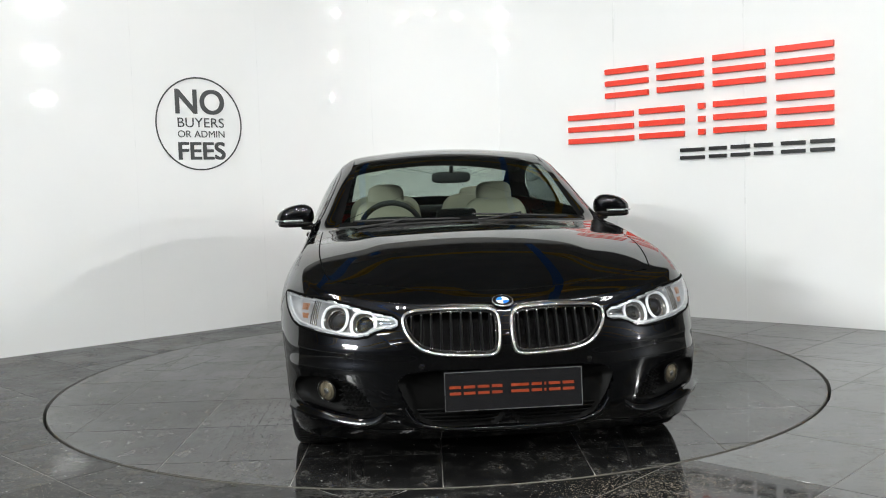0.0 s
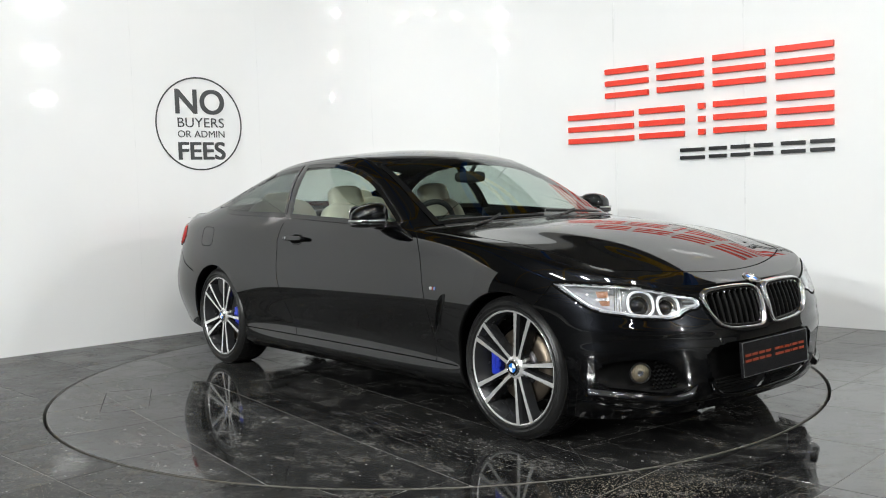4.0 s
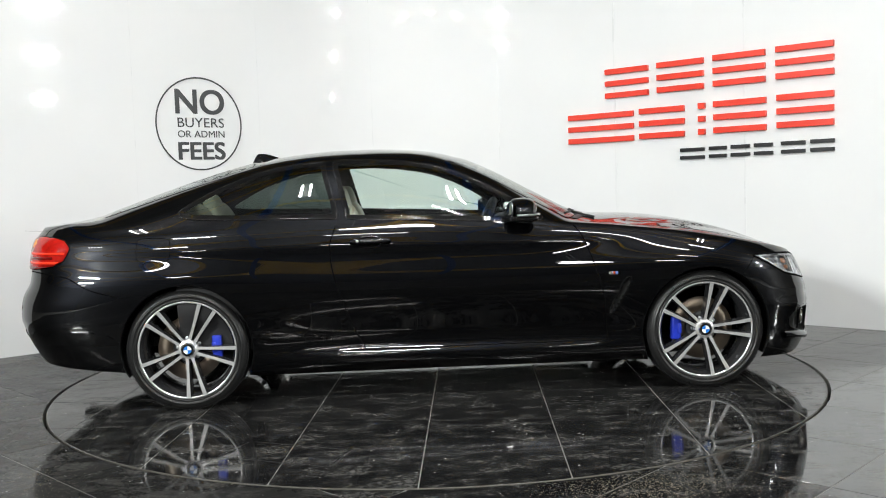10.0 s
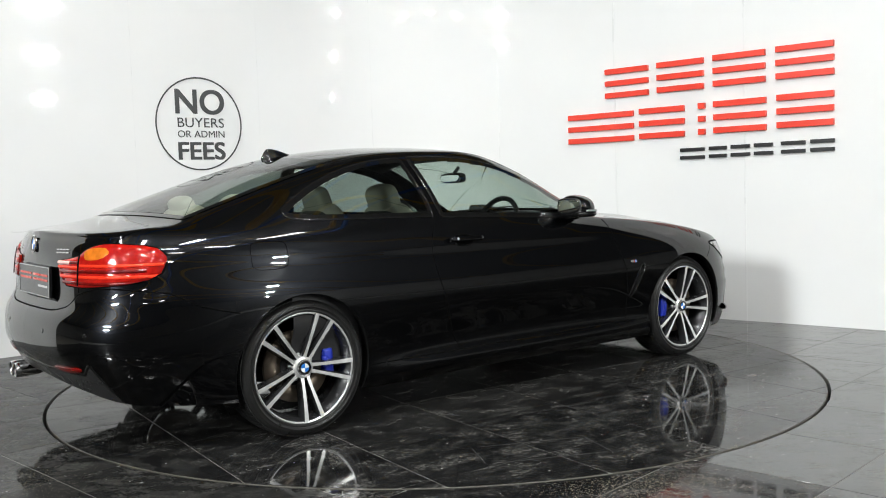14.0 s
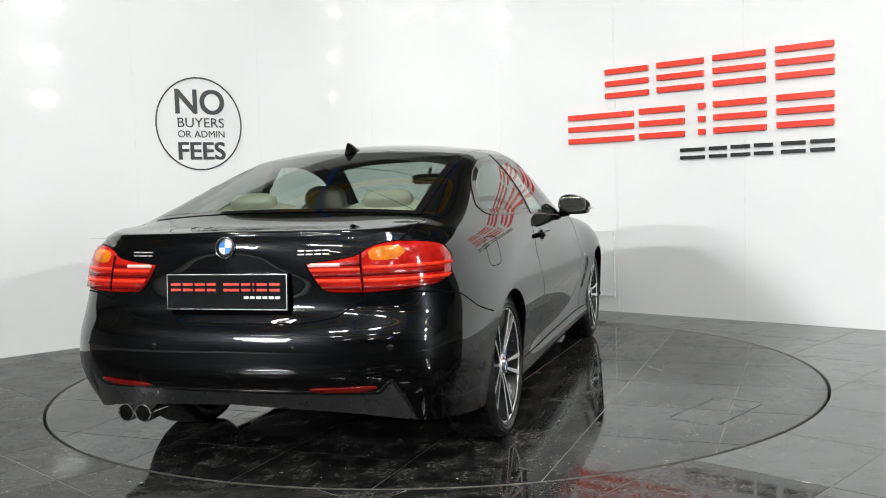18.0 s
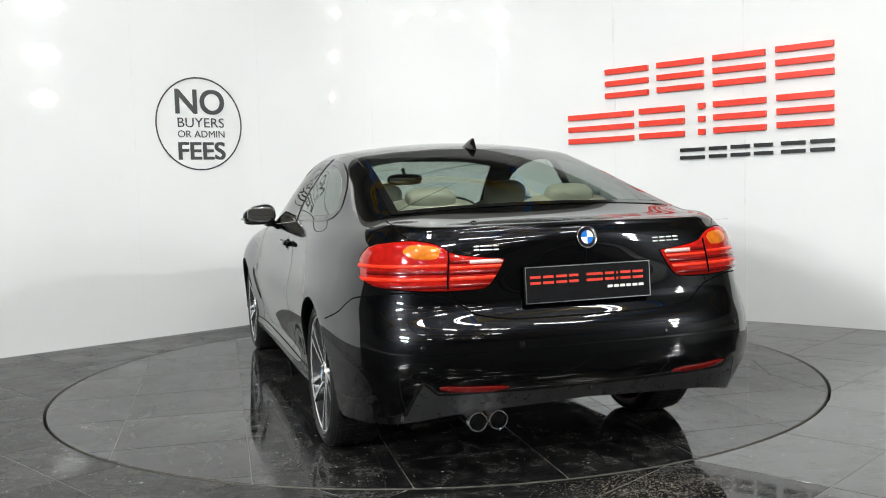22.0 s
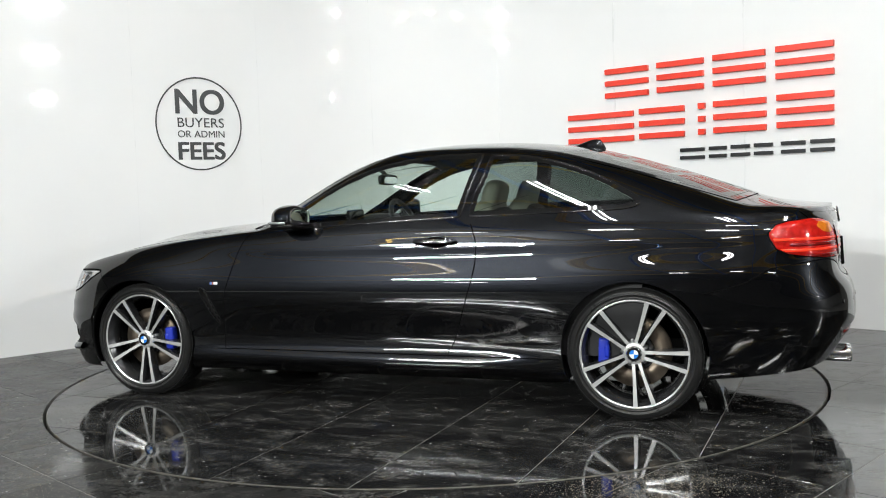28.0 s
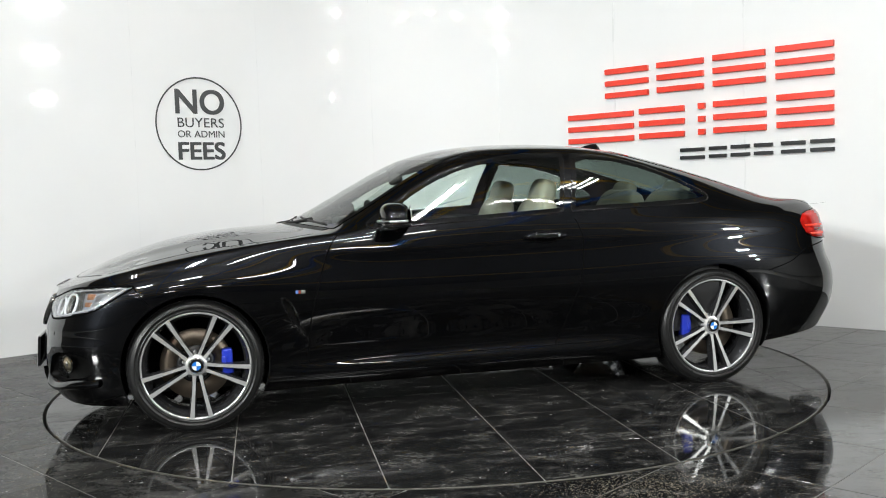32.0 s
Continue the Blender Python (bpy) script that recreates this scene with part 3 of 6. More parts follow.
def build_dust(table):
    rnd = random.Random(7)
    spots = []
    while len(spots) < 1300:
        x, y = rnd.uniform(-2.2, 2.2), rnd.uniform(-2.2, 2.2)
        if math.hypot(x, y) < 2.2:
            a = rnd.choice((0.0009, 0.0011, 0.0014, 0.0018, 0.0026, 0.0034)) * rnd.uniform(0.7, 1.3)
            spots.append((x, y, a * rnd.uniform(1, 1.8), a, rnd.uniform(0, 3.1)))
    tagged(data_part("dust_specks", *flecks(spots), "dust", table, "pale dust specks", smooth=False), kind="stuff")
    # tread prints left by the tyres
    marks = []
    for row in range(7):
        y0 = -0.83 - row * 0.046
        x = 0.45
        while x < 2.02:
            x += rnd.uniform(0.012, 0.030)
            if math.hypot(x, y0) > 2.18:
                break
            strength = 0.75 if row in (3, 4) else 0.45
            if rnd.random() < strength:
                marks.append((x, y0 - 0.035 * (x - 0.5) + rnd.gauss(0, 0.005), rnd.uniform(0.005, 0.014), rnd.uniform(0.0012, 0.0032), rnd.gauss(-0.1, 0.35)))
    for x in np.arange(-1.66, -1.22, 0.016):
        marks.append((x, 1.10 - 0.15 * (x + 1.45) + rnd.gauss(0, 0.004), 0.006, 0.003, rnd.gauss(0.6, 0.2)))
    for _ in range(260):
        marks.append((rnd.uniform(-1.9, 0.4), rnd.choice((-1, 1)) * rnd.gauss(0.98, 0.06), rnd.uniform(0.002, 0.010), rnd.uniform(0.0008, 0.002), rnd.gauss(0, 0.4)))
    tagged(data_part("tread_prints", *flecks(marks, 0.0006, 8), "tread", table, "dusty tyre tread prints", smooth=False), kind="stuff")
    spots = []
    while len(spots) < 1300:
        x, y = rnd.uniform(-4, 4), rnd.uniform(-3.2, 2.2)
        if 2.3 < math.hypot(x, y) and y < 2.6 - 0.85 * abs(x) + 1.2:
            a = rnd.choice((0.0009, 0.0012, 0.0016, 0.0022, 0.003, 0.004)) * rnd.uniform(0.7, 1.3)
            spots.append((x, y, a * rnd.uniform(1, 1.8), a, rnd.uniform(0, 3.1)))
    tagged(data_part("floor_dust", *flecks(spots), "dust", None, "pale dust specks scattered over the floor tiles", smooth=False), category="dust", kind="stuff")
    spots = []
    while len(spots) < 2600:
        x, y = rnd.gauss(0.78, 0.20), rnd.gauss(-2.36, 0.14)
        if math.hypot(x, y) > 2.29:
            a = rnd.uniform(0.0006, 0.0022)
            spots.append((x, y, a * rnd.uniform(1, 2.5), a, rnd.gauss(0.7, 0.5)))
    for _ in range(900):
        x, y = rnd.gauss(-1.70, 0.16), rnd.gauss(-2.02, 0.16)
        if math.hypot(x, y) > 2.29:
            spots.append((x, y, rnd.uniform(0.001, 0.004), rnd.uniform(0.0006, 0.0015), rnd.gauss(-0.7, 0.4)))
    tagged(data_part("floor_dirt", *flecks(spots, 0.0005), "brown_dust", None, "brown dirt trodden on the floor tiles", smooth=False), category="dirt", kind="stuff")


def build_gap_ring():
    vs, fs = lathe([(TABLE_R - 0.002, -0.10), (TABLE_R + 0.019, -0.10)], 128, "z")
    tagged(data_part("turntable_pit", vs, fs, "gap", smooth=False), "dark gap round the turntable", "pit", kind="structure")


build_walls()
build_steelwork()
build_battens()
build_round_sign()
build_dealer_sign()
build_floor()
build_gap_ring()
table = build_turntable()
build_dust(table)



# ---- the car's surface ----
# x forward from mid-wheelbase, y to its left, z up from the tyres' footprint
def pchip(xs, ys, x):
    """Monotone cubic through the keys; ys may have more axes."""
    xs, ys, x = np.asarray(xs, float), np.asarray(ys, float), np.asarray(x, float)
    if xs[0] > xs[-1]:
        xs, ys = xs[::-1], ys[::-1]
    sh = (-1,) + (1,) * (ys.ndim - 1)
    h = np.diff(xs)
    d = np.diff(ys, axis=0) / h.reshape(sh)
    m = np.zeros_like(ys)
    w1, w2 = (2 * h[1:] + h[:-1]).reshape(sh), (h[1:] + 2 * h[:-1]).reshape(sh)
    same = d[1:] * d[:-1] > 0
    with np.errstate(divide="ignore", invalid="ignore"):
        hm = (w1 + w2) / (w1 / d[:-1] + w2 / d[1:])
    m[1:-1] = np.where(same, hm, 0.0)
    m[0], m[-1] = d[0], d[-1]
    x = np.clip(x, xs[0], xs[-1])
    i = np.clip(np.searchsorted(xs, x) - 1, 0, len(xs) - 2)
    t = ((x - xs[i]) / h[i]).reshape(x.shape + (1,) * (ys.ndim - 1))
    hh = h[i].reshape(t.shape)
    return (ys[i] * (1 + 2 * t) * (1 - t) ** 2 + m[i] * hh * t * (1 - t) ** 2 + ys[i + 1] * t * t * (3 - 2 * t) + m[i + 1] * hh * t * t * (t - 1))


def cubic(xs, ys, x):
    """Natural cubic spline."""
    xs, ys = np.asarray(xs, float), np.asarray(ys, float)
    n, h = len(xs), np.diff(xs)
    a, r = np.eye(n), np.zeros(n)
    for i in range(1, n - 1):
        a[i, i - 1:i + 2] = h[i - 1], 2 * (h[i - 1] + h[i]), h[i]
        r[i] = 6 * ((ys[i + 1] - ys[i]) / h[i] - (ys[i] - ys[i - 1]) / h[i - 1])
    mm = np.linalg.solve(a, r)
    i = np.clip(np.searchsorted(xs, x) - 1, 0, n - 2)
    u, v = xs[i + 1] - x, x - xs[i]
    return (mm[i] * u**3 + mm[i + 1] * v**3) / (6 * h[i]) + (ys[i] / h[i] - mm[i] * h[i] / 6) * u + (ys[i + 1] / h[i] - mm[i + 1] * h[i] / 6) * v


def eased(f, lo, hi, width, sharp=()):
    """f as a table smoothed over a width, but left alone round the sharp places (x, reach)."""
    xs = np.linspace(lo, hi, 1201)
    ys = f(xs)
    step = xs[1] - xs[0]
    n = int(3 * width / step)
    g = np.exp(-0.5 * (np.arange(-n, n + 1) * step / width) ** 2)
    g /= g.sum()
    pad = np.concatenate([2 * ys[0] - ys[n:0:-1], ys, 2 * ys[-1] - ys[-2:-n - 2:-1]])
    sm = np.convolve(pad, g, "valid")
    keep = np.zeros_like(xs)
    for x, r in sharp:
        keep = np.maximum(keep, np.clip(1.6 - np.abs(xs - x) / r, 0, 1))
    keep = keep * keep * (3 - 2 * keep)
    ys = ys * keep + sm * (1 - keep)
    return lambda x: np.interp(x, xs, ys)


# plan outline at the widest level, from the nose's centre round to the tail's centre
PLAN = ((2.172, 0.0), (2.163, 0.22), (2.132, 0.44), (2.060, 0.645), (1.935, 0.805), (1.72, 0.890), (1.405, 0.917), (1.0, 0.898), (0.4, 0.890), (-0.3, 0.893),
        (-0.9, 0.904), (-1.405, 0.916), (-1.75, 0.905), (-2.05, 0.866), (-2.236, 0.786), (-2.356, 0.63), (-2.412, 0.37), (-2.426, 0.0))
_p = np.array(PLAN)
_q = np.vstack([_p[3:0:-1] * (1, -1), _p, _p[-2:-5:-1] * (1, -1)])
_c = np.concatenate([[0], np.cumsum(np.hypot(*np.diff(_q, axis=0).T))])
_t = np.linspace(_c[3], _c[3 + len(_p) - 1], 4001)
_x, _y = cubic(_c, _q[:, 0], _t), cubic(_c, _q[:, 1], _t)
ARC = np.concatenate([[0], np.cumsum(np.hypot(np.diff(_x), np.diff(_y)))])
_tx, _ty = np.gradient(_x, ARC), np.gradient(_y, ARC)
_nx, _ny = -_ty * -1, _tx * -1
LEN = ARC[-1]


def plan(s):
    return np.interp(s, ARC, _x), np.interp(s, ARC, _y), np.interp(s, ARC, _nx), np.interp(s, ARC, _ny)


def s_at_x(x):
    return np.interp(-np.asarray(x, float), -_x, ARC)


def s_front(y):
    k = int(np.argmax(_y > 0.885))
    return np.interp(y, _y[:k], ARC[:k])


def s_rear(y):
    k = len(_y) - int(np.argmax(_y[::-1] > 0.895))
    return np.interp(-np.asarray(y, float), -_y[k:], ARC[k:])


# inward offset by height, at stations along the outline
ZG = np.linspace(0.10, 1.06, 193)
SECTIONS = (
    (0.0, (0.12, -0.13), (0.17, -0.06), (0.21, -0.025), (0.27, -0.008), (0.36, 0.0), (0.45, -0.004), (0.53, -0.016), (0.60, -0.032), (0.66, -0.055), (0.70, -0.085), (0.75, -0.15), (0.85, -0.32), (1.05, -0.7)),
    (s_front(0.45), (0.12, -0.12), (0.17, -0.05), (0.22, -0.018), (0.30, 0.0), (0.40, 0.0), (0.47, -0.010), (0.53, -0.014), (0.60, -0.034), (0.66, -0.060), (0.70, -0.090), (0.75, -0.145), (0.85, -0.28), (1.05, -0.55)),
    (s_front(0.74), (0.12, -0.085), (0.17, -0.045), (0.23, -0.022), (0.32, -0.006), (0.42, 0.0), (0.50, -0.006), (0.58, -0.020), (0.66, -0.045), (0.72, -0.075), (0.78, -0.12), (0.9, -0.22), (1.05, -0.35)),
    (s_at_x(1.66), (0.12, -0.060), (0.2, -0.030), (0.3, -0.016), (0.42, -0.008), (0.55, -0.002), (0.65, -0.004), (0.71, -0.018), (0.76, -0.045), (0.80, -0.08), (0.86, -0.15), (1.05, -0.38)),
    (s_at_x(1.405), (0.12, -0.12), (0.2, -0.05), (0.3, -0.02), (0.42, -0.008), (0.52, -0.002), (0.58, 0.0), (0.66, -0.003), (0.72, -0.012), (0.78, -0.032), (0.83, -0.064), (0.88, -0.115), (0.93, -0.18), (1.05, -0.36)),
    (s_at_x(0.75), (0.12, -0.16), (0.16, -0.09), (0.19, -0.046), (0.225, -0.030), (0.262, -0.028), (0.285, -0.042), (0.305, -0.055), (0.33, -0.054), (0.42, -0.036), (0.53, -0.011), (0.60, 0.0), (0.66, -0.006), (0.72, -0.018), (0.78, -0.031), (0.83, -0.043), (0.86, -0.047), (0.90, -0.058), (0.95, -0.092), (1.05, -0.22)),
    (s_at_x(0.2), (0.12, -0.16), (0.16, -0.09), (0.19, -0.044), (0.225, -0.026), (0.262, -0.023), (0.285, -0.040), (0.305, -0.057), (0.33, -0.058), (0.42, -0.040), (0.53, -0.011), (0.60, 0.0), (0.66, -0.006), (0.72, -0.018), (0.78, -0.031), (0.82, -0.040), (0.85, -0.045), (0.88, -0.049), (0.92, -0.057), (0.96, -0.072), (1.05, -0.16)),
    (s_at_x(-0.6), (0.12, -0.16), (0.16, -0.09), (0.19, -0.042), (0.225, -0.022), (0.265, -0.018), (0.288, -0.036), (0.308, -0.054), (0.33, -0.055), (0.42, -0.036), (0.53, -0.010), (0.60, 0.0), (0.66, -0.005), (0.72, -0.017), (0.78, -0.029), (0.83, -0.040), (0.86, -0.044), (0.89, -0.047), (0.93, -0.055), (0.97, -0.071), (1.05, -0.14)),
    (s_at_x(-1.15), (0.12, -0.12), (0.2, -0.05), (0.3, -0.035), (0.42, -0.022), (0.54, -0.004), (0.62, 0.0), (0.68, -0.006), (0.74, -0.018), (0.80, -0.031), (0.845, -0.042), (0.87, -0.046), (0.90, -0.050), (0.95, -0.066), (0.99, -0.092), (1.05, -0.15)),
    (s_at_x(-1.6), (0.12, -0.12), (0.2, -0.05), (0.3, -0.03), (0.42, -0.015), (0.54, -0.002), (0.62, 0.0), (0.70, -0.007), (0.76, -0.022), (0.82, -0.042), (0.855, -0.054), (0.88, -0.057), (0.91, -0.062), (0.95, -0.078), (0.99, -0.107), (1.05, -0.17)),
    (s_rear(0.79), (0.12, -0.18), (0.2, -0.11), (0.26, -0.075), (0.32, -0.046), (0.40, -0.014), (0.48, 0.0), (0.57, -0.004), (0.66, -0.026), (0.75, -0.046), (0.82, -0.056), (0.88, -0.070), (0.93, -0.090), (0.98, -0.130), (1.05, -0.21)),
    (s_rear(0.58), (0.12, -0.22), (0.22, -0.15), (0.28, -0.105), (0.34, -0.066), (0.41, -0.022), (0.455, -0.003), (0.50, 0.0), (0.57, -0.004), (0.64, -0.024), (0.69, -0.062), (0.76, -0.072), (0.84, -0.082), (0.91, -0.098), (0.95, -0.112), (0.985, -0.135), (1.05, -0.23)),
    (LEN, (0.12, -0.22), (0.22, -0.16), (0.29, -0.110), (0.34, -0.074), (0.40, -0.030), (0.44, -0.006), (0.48, 0.0), (0.57, -0.004), (0.635, -0.020), (0.67, -0.062), (0.70, -0.090), (0.80, -0.086), (0.89, -0.076), (0.94, -0.070), (0.975, -0.074), (0.995, -0.098), (1.05, -0.20)),
)
_ks = np.array([k[0] for k in SECTIONS])
_kd = np.array([pchip([z for z, _ in k[1:]], [d for _, d in k[1:]], ZG) for k in SECTIONS])
SG = np.linspace(0, LEN, 700)
DG = pchip(_ks, _kd, SG)


def blurred(a, n, axis, mirror):
    """Gaussian blur of a table along one axis."""
    g = np.exp(-0.5 * (np.arange(-3 * n, 3 * n + 1) / n) ** 2)
    g /= g.sum()
    pad = [(0, 0), (0, 0)]
    pad[axis] = (3 * n, 3 * n)
    b = np.pad(a, pad, mode="reflect") if mirror else np.pad(a, pad, mode="reflect", reflect_type="odd")
    return np.apply_along_axis(lambda v: np.convolve(v, g, "valid"), axis, b)


# ease the blend between stations, and lightly the profile itself
DG = blurred(DG, 12, 0, True)
DG = blurred(DG, 4, 1, False)
# crisp swage line from the front wing to the tail lamp, and a softer one below it over the rear arch
_sx = np.interp(SG, ARC, _x)[:, None]
_near = np.clip((0.95 - _sx) / 0.5, 0, 1) * np.clip((_sx + 2.02) / 0.25, 0, 1)
_line = 0.832 + 0.030 * np.clip((0.9 - _sx) / 2.9, 0, 1)
DG = DG + 0.0070 * _near * np.exp(-np.sqrt((ZG[None, :] - _line) ** 2 + 0.005**2) / 0.028)
_near = np.clip((1.0 - _sx) / 0.2, 0, 1) * np.clip((_sx + 1.1) / 0.2, 0, 1)
_line = 0.335 + 0.035 * np.clip((0.4 - _sx) / 1.4, 0, 1) ** 2
DG = DG + 0.006 * _near * np.exp(-np.sqrt((ZG[None, :] - _line) ** 2 + 0.005**2) / 0.022)
# ledge over the rear reflectors, and the bumper's upright corner edge
_zl = np.interp(SG, [float(s_rear(0.76)), float(s_rear(0.68)), float(s_rear(0.52)), float(s_rear(0.30))], [0.490, 0.488, 0.446, 0.432])[:, None]
_near = np.interp(SG, [float(s_rear(0.78)), float(s_rear(0.72)), float(s_rear(0.36)), float(s_rear(0.26))], [0, 1, 1, 0])[:, None]
DG = DG - 0.008 * _near * (0.5 + 0.5 * np.tanh((_zl - ZG[None, :]) / 0.012)) * np.clip((ZG[None, :] - 0.30) / 0.10, 0, 1)
_sc = float(s_at_x(-2.10)) + 0.62 * np.clip(0.74 - ZG[None, :], 0, 0.3)
_near = np.clip((0.76 - ZG[None, :]) / 0.06, 0, 1) * np.clip((ZG[None, :] - 0.30) / 0.08, 0, 1)
DG = DG + 0.006 * _near * np.exp(-np.sqrt((SG[:, None] - _sc) ** 2 + 0.012**2) / 0.06)

# lip over the front ducts, and the front bumper's upright corner edges
_near = np.interp(SG, [float(s_front(0.42)), float(s_front(0.52)), float(s_at_x(1.86)), float(s_at_x(1.78))], [0, 1, 1, 0])[:, None]
DG = DG + 0.008 * _near * np.exp(-np.sqrt((ZG[None, :] - 0.448) ** 2 + 0.005**2) / 0.026)
_near = np.clip((0.47 - ZG[None, :]) / 0.05, 0, 1) * np.clip((ZG[None, :] - 0.17) / 0.05, 0, 1)
DG = DG + 0.007 * _near * np.exp(-np.sqrt((SG[:, None] - float(s_at_x(1.865))) ** 2 + 0.008**2) / 0.05)
# a soft fold from the grille's lower corner to the lamp's foot
_zl = np.interp(SG, [0.0, float(s_front(0.40)), float(s_front(0.80))], [0.520, 0.512, 0.532])[:, None]
_near = np.interp(SG, [float(s_front(0.36)), float(s_front(0.46)), float(s_at_x(1.88)), float(s_at_x(1.80))], [0, 1, 1, 0])[:, None]
DG = DG + 0.006 * _near * np.exp(-np.sqrt((ZG[None, :] - _zl) ** 2 + 0.005**2) / 0.022)


def inward(s, z):
    fi = np.clip(np.asarray(s) / LEN * 699, 0, 698.999)
    fj = np.clip((np.asarray(z) - ZG[0]) / (ZG[1] - ZG[0]), 0, 191.999)
    i, j = fi.astype(int), fj.astype(int)
    a, b = fi - i, fj - j
    return DG[i, j] * (1 - a) * (1 - b) + DG[i + 1, j] * a * (1 - b) + DG[i, j + 1] * (1 - a) * b + DG[i + 1, j + 1] * a * b


def wall_at(s, z, off=0.0):
    """A point of the car's flank: s along the outline, z its height, off outwards."""
    s, z = np.asarray(s, float), np.asarray(z, float)
    px, py, nx, ny = plan(s)
    d = inward(s, z) + off
    return np.stack([px + nx * d, py + ny * d, z + 0 * s], -1)


_zk = [0.0, s_front(0.4), s_front(0.65), s_at_x(1.85), s_at_x(1.66), s_at_x(1.4), s_at_x(1.0), s_at_x(0.72), s_at_x(0.3), s_at_x(-0.3), s_at_x(-0.9), s_at_x(-1.4), s_at_x(-1.8), s_rear(0.8), s_rear(0.5), LEN]
_zt = [0.688, 0.694, 0.722, 0.768, 0.806, 0.850, 0.905, 0.930, 0.946, 0.958, 0.972, 0.982, 0.985, 0.980, 0.984, 0.988]
_zb = [0.165, 0.162, 0.160, 0.158, 0.158, 0.18, 0.165, 0.165, 0.165, 0.165, 0.165, 0.19, 0.218, 0.258, 0.305, 0.328]


top_z = eased(lambda s: pchip(_zk, _zt, s), 0.0, LEN, 0.07)


def low_z(s):
    return pchip(_zk, _zb, s)


# the centre line over bonnet, windscreen, roof, rear screen and boot
CENTRE = ((2.20, 0.66), (2.12, 0.680), (2.05, 0.710), (1.93, 0.763), (1.75, 0.829), (1.57, 0.882), (1.40, 0.916), (1.20, 0.941), (1.05, 0.954), (0.915, 0.964), (0.84, 0.972), (0.778, 0.998),
          (0.628, 1.076), (0.488, 1.154), (0.315, 1.247), (0.145, 1.322), (0.0, 1.363), (-0.2, 1.387), (-0.4, 1.395), (-0.6, 1.393), (-0.85, 1.375), (-1.0, 1.355), (-1.17, 1.318),
          (-1.37, 1.263), (-1.54, 1.210), (-1.70, 1.155), (-1.87, 1.096), (-1.99, 1.050), (-2.08, 1.024), (-2.2, 1.010), (-2.33, 1.003), (-2.50, 0.990))
_cx, _cz = np.array(CENTRE).T


centre_z = eased(lambda x: pchip(_cx, _cz, x), -2.6, 2.3, 0.075, ((0.84, 0.07), (2.14, 0.08), (-2.35, 0.1)))


def bow(x):
    return pchip((2.3, 1.35, 0.9, 0.1, -0.3, -0.7, -1.25, -1.9, -2.12, -2.6), (0, 0, 0.30, 0.30, 0, 0, -0.22, -0.22, 0, 0), x)


rail_y = eased(lambda x: pchip((2.3, 2.1, 2.0, 1.8, 1.4, 1.0, 0.74, 0.5, 0.25, 0.0, -0.4, -0.9, -1.3, -1.6, -1.85, -2.05, -2.25, -2.6), (0.42, 0.52, 0.59, 0.675, 0.725, 0.732, 0.726, 0.688, 0.640, 0.605, 0.594, 0.602, 0.616, 0.638, 0.670, 0.70, 0.68, 0.58), x), -2.6, 2.3, 0.08)


rail_drop = eased(lambda x: pchip((2.2, 2.0, 1.8, 1.4, 1.0, 0.8, 0.3, 0.0, -0.5, -1.0, -1.4, -1.7, -2.0, -2.4), (0.0, 0.020, 0.036, 0.046, 0.036, 0.025, 0.022, 0.036, 0.052, 0.050, 0.042, 0.034, 0.020, 0.006), x), -2.6, 2.3, 0.08)


NU, NW, NS, NT = 460, 104, 30, 46


